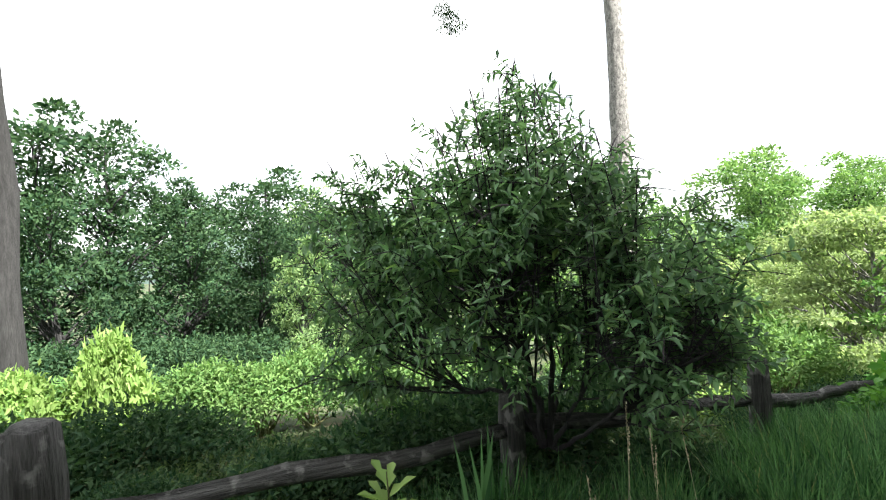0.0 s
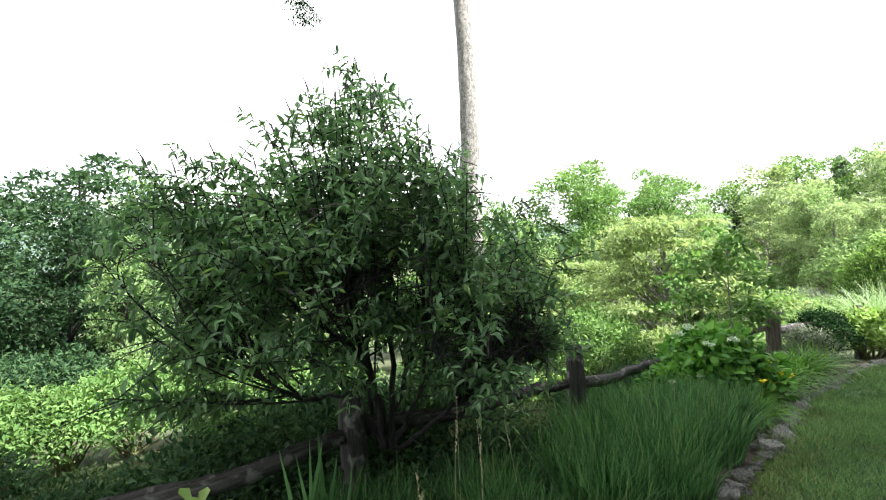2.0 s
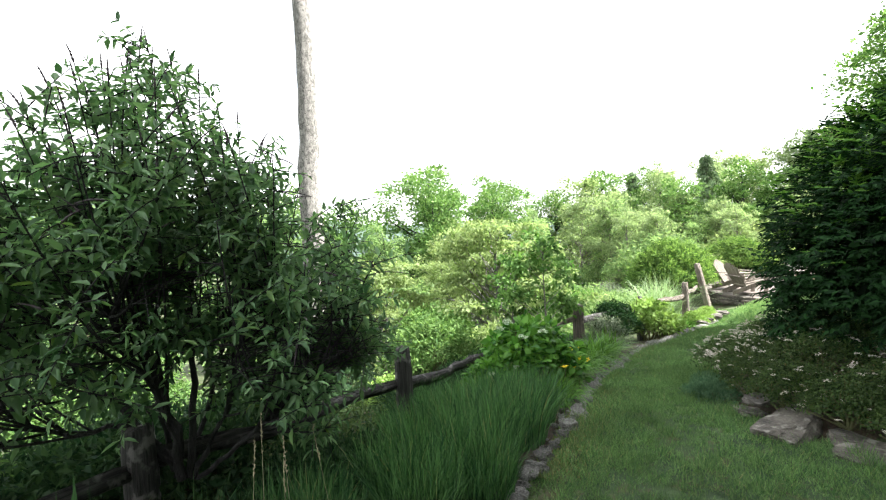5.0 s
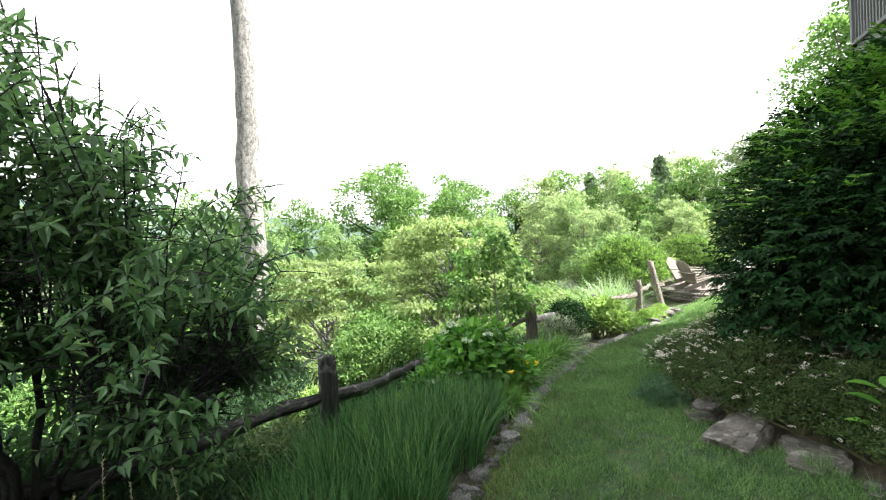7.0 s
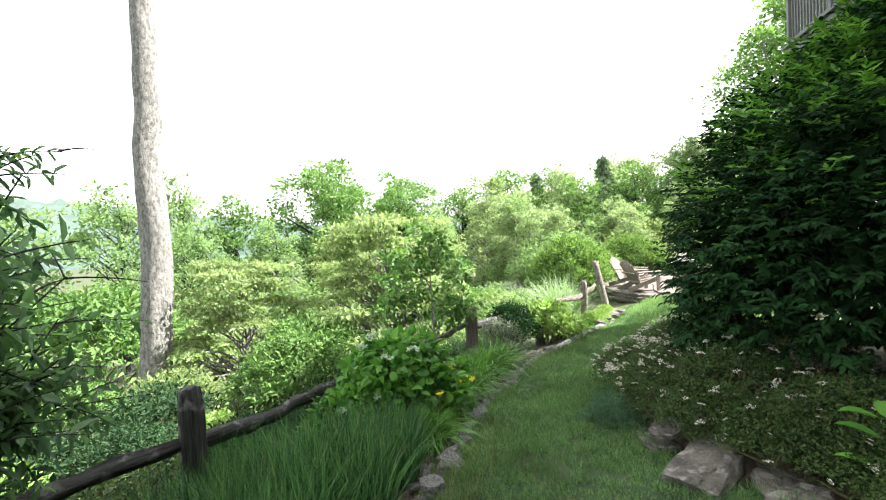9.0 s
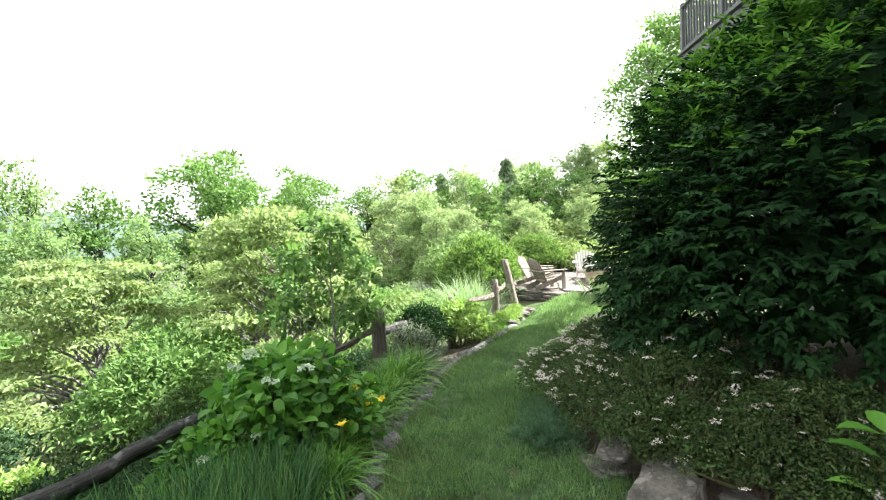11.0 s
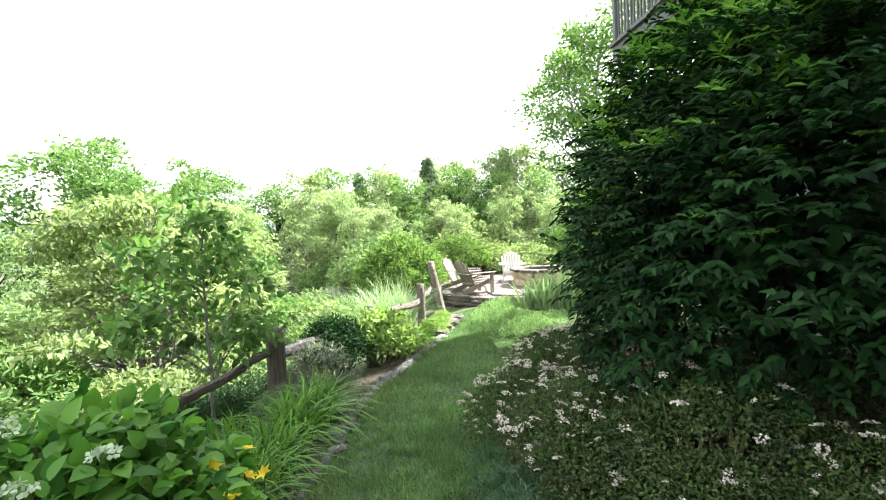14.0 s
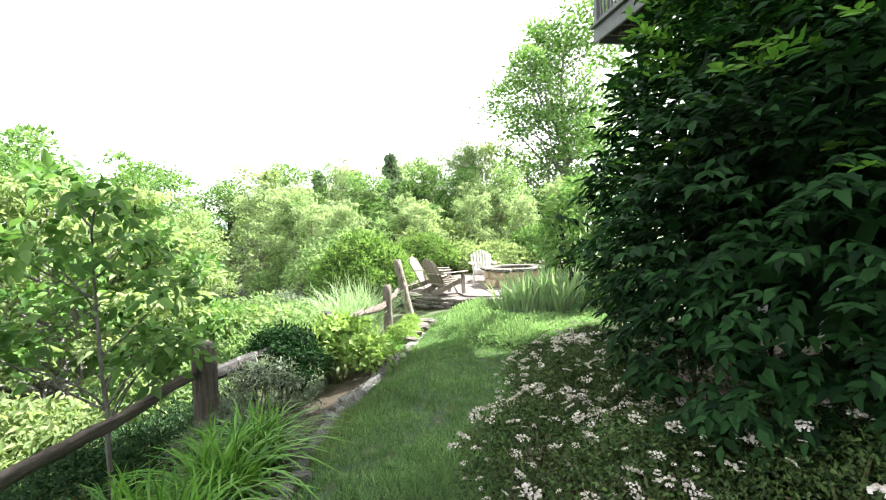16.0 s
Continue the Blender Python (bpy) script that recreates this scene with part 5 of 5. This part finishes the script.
lowp = make_shrub("undergrowth", 73, 0.7, 0.45, 1500, 0.055, M["under"], "low tangled undergrowth beyond the fence", "undergrowth", k=14, ratio=0.5, kind="lance", stems=10, low=0.15, flat=0.6, group="undergrowth beyond the fence")
stand(lowp, 0.2, 3.4, 1.0, first=True)

r = np.random.default_rng(91)
for x, y, s in ((-2.4, 7.7, 1.25), (-1.1, 8.0, 1.15), (0.2, 8.1, 1.15), (0.9, 7.8, 1.05), (1.7, 7.9, 1.2), (2.9, 7.7, 1.1), (3.9, 7.4, 1.0), (4.6, 7.4, 1.1), (6.2, 6.3, 0.9), (-3.6, 6.6, 1.2)):
    stand(yb, x, y, s * 0.76, r.random() * 360)
# Darker leaf colour within the house's shade, lighter beyond it.
for x, y, s in ((-0.7, 5.3, 0.95), (-1.7, 5.2, 1.0), (-2.6, 4.2, 1.0), (4.8, 5.2, 0.8), (-0.4, 3.9, 0.55), (6.3, 4.9, 0.85), (5.4, 4.3, 0.6)):
    stand(ds if y < 6 else ws, x, y, s, r.random() * 360)
for x, y, s in ((1.55, 3.95, 0.5), (-2.4, 7.6, 0.6)):
    stand(sap, x, y, s, x * 50)
stand(lm, -0.95, 7.45, 0.9, 20, sz=2.2)
stand(lm, -1.9, 7.5, 0.9, 90, sz=1.7)
for x, y, s in ((4.2, 4.4, 0.8), (5.6, 3.4, 0.7)):
    stand(lm, x, y, s, x * 60)
for i in range(52):
    x = r.uniform(-2.5, 9.5) if i < 30 else r.uniform(-1, 6)
    y = float(fence_y(x)) + r.uniform(0.35, 3.4)
    stand(lowp, x, y, r.uniform(0.6, 1.05), r.random() * 360)
for x, y, s in ((2.75, 2.1, 0.6), (3.2, 2.05, 0.5), (2.3, 3.3, 1.0), (3.1, 3.2, 0.95), (1.3, 3.4, 0.9), (1.8, 3.9, 0.95), (2.7, 4.1, 1.0), (0.5, 3.4, 0.7), (-2.4, 5.5, 0.95), (-0.2, 5.6, 0.85)):
    stand(ds, x, y, s, r.random() * 360)
# Dark-leaved shrubs deepen the shade under the rails by their colour.
for x, y, s in ((7.6, 2.3, 0.6), (8.4, 2.15, 0.55), (8.95, 1.95, 0.5), (7.0, 2.45, 0.6), (6.2, 2.5, 0.6), (9.5, 1.75, 0.5), (5.2, 2.7, 0.6)):
    stand(ds, x, y, s, r.random() * 360)
for x, y, s in ((8.95, 1.2, 0.62), (8.6, 1.35, 0.55), (9.35, 1.3, 0.6)):
    stand(greyb, x, y, s, x * 90)
for x, y, s in ((9.2, 3.0, 0.9), (10.2, 2.3, 0.8), (7.4, 3.6, 0.8), (8.4, 4.3, 0.9), (9.5, 4.6, 1.0), (12.6, 2.3, 1.0), (13.4, 1.6, 1.0), (14.3, 1.2, 0.9), (15.2, 2.2, 1.1), (13.6, 3.4, 1.2), (7.4, 5.8, 0.9)):
    stand((ys, ws, yb)[int(r.integers(3))], x, y, s, r.random() * 360)

# ---------------------------------------------------------------- trees
dog = make_tree("dogwood", 81, 3.4, 2.7, 0.7, 12500, 0.11, M["yellow"], M["palebark"], "spreading yellow-green dogwood with pale bare limbs", r0=0.085, k=56, cr=(0.12, 0.24), flat=0.16, kind="lance", droop=0.75, ratio=0.5, layered=True, hollow=0.3, split=True)
stand(dog, 11.5, 3.8, first=True)
stand(dog, 9.6, 6.2, 0.8, 80)
stand(dog, 13.6, 5.0, 0.85, 200)

# the tall bare trunk with its crown far up
trunk_tree = root("tall_tree", 8.24, 7.14, None, "tall tree with a long bare pale furrowed trunk", "tree")
TZ = float(land(8.24, 7.14))
r = np.random.default_rng(83)
zs = np.array([-1.6, -1.2, -0.5, 0.47, 1.58, 2.07, 2.6, 3.35, 3.7, 4.1, 4.6, 5.2, 6, 7, 9.5, 12, 14]) - TZ
off = np.array([0.0, 0.0, 0.05, 0.11, 0.155, 0.15, 0.13, 0.12, 0.155, 0.18, 0.175, 0.19, 0.185, 0.165, 0.17, 0.2, 0.25])
fine = np.linspace(-0.3, 15, 60)
sway = np.interp(fine, zs, off)
path = np.stack([sway, -0.95 * sway, fine], 1)
v, f = tube(path, np.interp(fine, [-0.3, 0.3, 2, 5, 9, 15], [0.31, 0.27, 0.25, 0.22, 0.18, 0.06]), 22)
for i in range(len(v)):
    q = Vector((v[i][0] * 7, v[i][1] * 7, v[i][2] * 1.4))
    v[i][:2] += (v[i][:2] - path[i // 22][:2]) * (noise.noise(q) * 0.14 + noise.noise(q * 2.7) * 0.06)
put("trunk", mesh_of("trunk", v, f, M["palebark"], True), trunk_tree)
clumps = [(math.cos(i * 2.4) * (0.5 + 2.2 * r.random()), math.sin(i * 2.4) * (0.5 + 2.2 * r.random()), 11.5 + 5 * r.random(), 0.9 + 0.4 * r.random()) for i in range(18)]
low_sprays = [(-1.97, 3.09, 8.82, 0.14), (-2.12, 3.2, 8.95, 0.2), (-1.8, 3.0, 8.98, 0.2), (-2.0, 3.1, 9.2, 0.24), (-2.2, 3.2, 9.35, 0.26)]
bough = np.array([-2.0, 3.1, 11.2])                # a bough overhead from which the low sprays hang
pieces = [limb((0.02, 0, 10 + 0.18 * i), c[:3], 0.06, 0.012, r, 0.08, 6, 5) for i, c in enumerate(clumps)] + [limb((0, 0, 11.5), bough, 0.06, 0.02, r, 0.04, 6, 5)]
pieces += [limb(bough, c[:3], 0.014, 0.004, r, 0.05, 6, 5) for c in low_sprays]
put("branch_framework", mesh_of("branch_framework", *joined(*pieces), M["greybark"], True), trunk_tree)
put("crown", mesh_of("crown", *joined(clump_leaves(clumps, 7000, 0.16, 0.1, "flake", r, 0.5), clump_leaves(low_sprays, 700, 0.09, 0.02, "lance", r, 1.8)), M["woodb"]), trunk_tree)

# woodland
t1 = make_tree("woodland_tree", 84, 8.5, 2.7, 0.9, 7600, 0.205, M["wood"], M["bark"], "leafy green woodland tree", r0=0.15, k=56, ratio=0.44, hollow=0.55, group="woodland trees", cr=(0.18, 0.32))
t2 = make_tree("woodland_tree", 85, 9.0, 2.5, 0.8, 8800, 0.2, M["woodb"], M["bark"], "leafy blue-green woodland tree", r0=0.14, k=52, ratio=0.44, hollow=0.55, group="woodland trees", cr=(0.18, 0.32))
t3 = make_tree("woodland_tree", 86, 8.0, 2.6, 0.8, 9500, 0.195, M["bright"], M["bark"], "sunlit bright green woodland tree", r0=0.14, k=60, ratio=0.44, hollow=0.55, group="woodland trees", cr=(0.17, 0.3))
t4 = make_tree("woodland_tree", 87, 6.0, 2.2, 0.3, 7200, 0.17, M["yellow"], M["greybark"], "sunlit pale green bushy tree", r0=0.1, k=52, ratio=0.44, hollow=0.55, group="woodland trees", cr=(0.18, 0.32))
# Leaf colour raised so that these backlit crowns read as lit.
t5 = make_tree("woodland_tree", 96, 7.5, 2.3, 0.4, 6500, 0.195, M["pale"], M["greybark"], "open grey-green tree with drooping twigs, leaves lightened as if lit", r0=0.1, k=64, group="woodland trees", cr=(0.16, 0.28), kind="lance", droop=1.0, ratio=0.4, hollow=0.15)
H = {t5: 7.5, t1: 8.5, t2: 9.0, t3: 8.0, t4: 6.0}
used = set()
r = np.random.default_rng(95)


def wood(t, x, y, top, wide=1.0, turn=None):
    """A tree whose crown tops out at the given height."""
    z = float(land(x, y))
    s = (top - z) / H[t]
    ob = stand(t, x, y, s * wide, r.random() * 360 if turn is None else turn, first=t not in used, sz=s)
    used.add(t)
    return ob


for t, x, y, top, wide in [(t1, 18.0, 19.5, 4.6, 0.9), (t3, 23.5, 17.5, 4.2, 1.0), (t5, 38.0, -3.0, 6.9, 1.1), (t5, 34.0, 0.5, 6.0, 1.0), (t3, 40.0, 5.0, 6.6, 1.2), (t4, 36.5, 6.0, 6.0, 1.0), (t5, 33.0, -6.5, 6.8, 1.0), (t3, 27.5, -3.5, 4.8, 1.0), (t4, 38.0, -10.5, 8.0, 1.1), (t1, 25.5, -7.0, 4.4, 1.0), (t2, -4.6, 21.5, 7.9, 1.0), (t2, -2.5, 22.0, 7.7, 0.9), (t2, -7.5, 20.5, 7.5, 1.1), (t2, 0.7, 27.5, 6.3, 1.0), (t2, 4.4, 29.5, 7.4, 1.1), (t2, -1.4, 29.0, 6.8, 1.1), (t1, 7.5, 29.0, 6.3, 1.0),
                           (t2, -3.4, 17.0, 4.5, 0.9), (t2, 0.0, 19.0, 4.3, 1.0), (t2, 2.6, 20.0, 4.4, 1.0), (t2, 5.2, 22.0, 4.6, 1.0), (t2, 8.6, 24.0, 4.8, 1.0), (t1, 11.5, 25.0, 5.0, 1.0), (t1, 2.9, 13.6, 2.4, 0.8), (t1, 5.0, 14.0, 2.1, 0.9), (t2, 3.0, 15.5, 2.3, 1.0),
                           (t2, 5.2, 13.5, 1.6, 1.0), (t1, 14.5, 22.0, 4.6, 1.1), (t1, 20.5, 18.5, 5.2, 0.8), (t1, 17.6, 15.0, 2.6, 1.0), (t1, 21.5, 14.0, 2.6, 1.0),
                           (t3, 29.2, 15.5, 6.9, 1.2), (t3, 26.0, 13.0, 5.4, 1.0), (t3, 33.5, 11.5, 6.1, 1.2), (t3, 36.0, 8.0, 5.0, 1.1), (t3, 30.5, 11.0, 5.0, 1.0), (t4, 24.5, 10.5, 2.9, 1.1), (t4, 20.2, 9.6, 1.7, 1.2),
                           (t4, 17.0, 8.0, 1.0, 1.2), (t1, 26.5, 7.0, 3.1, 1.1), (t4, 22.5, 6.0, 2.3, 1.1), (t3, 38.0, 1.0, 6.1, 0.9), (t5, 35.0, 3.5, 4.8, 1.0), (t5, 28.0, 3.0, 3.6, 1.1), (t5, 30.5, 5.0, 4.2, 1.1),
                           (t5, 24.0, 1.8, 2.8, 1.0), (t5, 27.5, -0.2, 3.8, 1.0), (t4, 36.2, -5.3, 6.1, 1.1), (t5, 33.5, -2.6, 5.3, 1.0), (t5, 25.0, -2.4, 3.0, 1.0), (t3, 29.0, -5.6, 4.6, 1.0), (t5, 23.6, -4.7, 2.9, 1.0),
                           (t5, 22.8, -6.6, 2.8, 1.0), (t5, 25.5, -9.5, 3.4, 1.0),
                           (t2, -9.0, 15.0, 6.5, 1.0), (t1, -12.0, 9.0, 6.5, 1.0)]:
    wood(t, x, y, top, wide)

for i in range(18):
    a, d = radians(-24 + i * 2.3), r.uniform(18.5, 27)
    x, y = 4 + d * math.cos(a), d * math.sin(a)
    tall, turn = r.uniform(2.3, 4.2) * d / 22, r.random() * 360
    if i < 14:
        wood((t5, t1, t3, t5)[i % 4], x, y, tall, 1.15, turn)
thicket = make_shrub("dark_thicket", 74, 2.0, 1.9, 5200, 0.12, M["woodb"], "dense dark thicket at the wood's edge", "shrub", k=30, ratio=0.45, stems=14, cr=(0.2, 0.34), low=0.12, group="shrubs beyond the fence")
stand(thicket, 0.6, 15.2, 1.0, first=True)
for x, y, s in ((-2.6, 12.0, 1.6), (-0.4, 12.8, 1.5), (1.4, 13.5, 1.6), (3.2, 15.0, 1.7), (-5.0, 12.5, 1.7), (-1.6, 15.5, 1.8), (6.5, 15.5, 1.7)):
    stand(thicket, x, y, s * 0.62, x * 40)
for i in range(18):
    a, d = radians(r.uniform(-14, 96)), r.uniform(13, 27)
    x, y = 2 + d * math.cos(a), 1.5 + d * math.sin(a)
    if y < 1.5 and x < 22:
        continue
    stand((ws, ys, yb, ws)[i % 4], x, y, r.uniform(1.3, 2.3), r.random() * 360)

tt = make_tree("slender_tall_tree", 88, 13.0, 4.6, 2.0, 21000, 0.2, M["bright"], M["greybark"], "tall open-crowned tree beyond the patio", r0=0.18, k=84, cr=(0.17, 0.27), group="woodland trees", hollow=0.2)
stand(tt, 33.9, -13.9, 1.35, first=True, sz=1.22)
cf = make_conifer("spruce", 89, 8.0, 2.1, 9000, M["conifer"], "drooping dark conifer among the trees", 0.8, "conifers in the wood")
stand(cf, 30.5, -2.0, 0.82, first=True)
stand(cf, 39.0, -8.6, 1.05, 50)
stand(cf, 41.5, 2.6, 1.05, 140, sz=1.0)
left_tree = make_tree("old_tree", 90, 13.0, 2.6, 8.0, 6000, 0.16, M["wood"], M["bark"], "dark-barked tree trunk beyond the fence, darkened further to look shaded", r0=0.18, k=18, lean=(-0.03, 0.0))
stand(left_tree, -2.4, 8.75, first=True)

# ---------------------------------------------------------------- far wooded ridge
az = np.linspace(-math.pi, math.pi, 420)
rows = np.linspace(0, 1, 26)
v = []
for a in az:
    crest = 12 + 30 * math.exp(-((a - 1.15) / 0.55) ** 2) + 5 * math.sin(5.1 * a + 2)
    for s in rows:
        d = 330 + 160 * s
        p = Vector((d * math.cos(a), d * math.sin(a), -14 + (crest + 14) * math.sin(s * math.pi / 2)))
        v.append((p.x, p.y, p.z + 4.5 * noise.noise(p * 0.09) + 3 * noise.noise(p * 0.23)))
n = len(rows)
i, j = np.meshgrid(np.arange(len(az) - 1), np.arange(n - 1), indexing="ij")
f = np.stack([i * n + j, (i + 1) * n + j, (i + 1) * n + j + 1, i * n + j + 1], -1).reshape(-1, 4)
put("backdrop", mesh_of("backdrop", np.array(v), f, M["hill"], True), label="distant wooded ridge across the valley, haze tinted into its colour", category="hill", kind="structure")

# ---------------------------------------------------------------- lawn grass and small growth
r = np.random.default_rng(99)


def turf(name, n, x0, x1, power, mat, label, edge=None, width=0.008, tall=1.0, bare=-0.45):
    """Mown blades with tufts and worn patches; edge keeps them close to the stones."""
    x = x0 + (x1 - x0) * r.random(n) ** power
    lo, hi = lawn_right(x), lawn_left(x)
    y = lo - 0.04 + (hi - lo + 0.1) * r.random(n) if edge is None else hi + 0.08 - edge * np.abs(r.normal(size=n))
    p = np.stack([x, y, land(x, y) + 0.015], 1)
    wide = np.array([noise.noise(Vector((a * 1.3, b * 1.3, 0))) for a, b in p[:, :2]])
    tuft = np.array([noise.noise(Vector((a * 7, b * 7, 3))) for a, b in p[:, :2]])
    h = (0.026 + 0.055 * r.random(n) ** 1.8) * (1 + 0.5 * wide + 0.9 * np.clip(tuft, -0.4, 1)) * (1 + 0.6 * (np.abs(y - lo) < 0.12))
    keep = (tuft + 0.6 * wide > bare + 0.25 * r.normal(size=n)) if edge is None else (wide > -0.1)
    p, h = p[keep], h[keep] * tall
    put(name, mesh_of(name, *blades(p, h, width, flat_dirs(len(p), r, 0.2, 1.2), r, 1), mat), label=label, category="grass", kind="stuff")


turf("lawn_grass", 290000, 0.8, 14.8, 1.5, M["turf"], "short mown lawn grass")
turf("lawn_grass", 30000, -8.0, 0.9, 0.6, M["turf"], "short mown lawn grass", width=0.012)
turf("dry_grass", 16000, 1.2, 13.0, 1.2, M["dry"], "dry straw-coloured grass beside the stone edging", edge=0.22)
turf("long_grass", 30000, 1.4, 11.0, 1.1, M["turf"], "longer tufts left standing in the lawn", width=0.006, tall=1.9, bare=0.22)
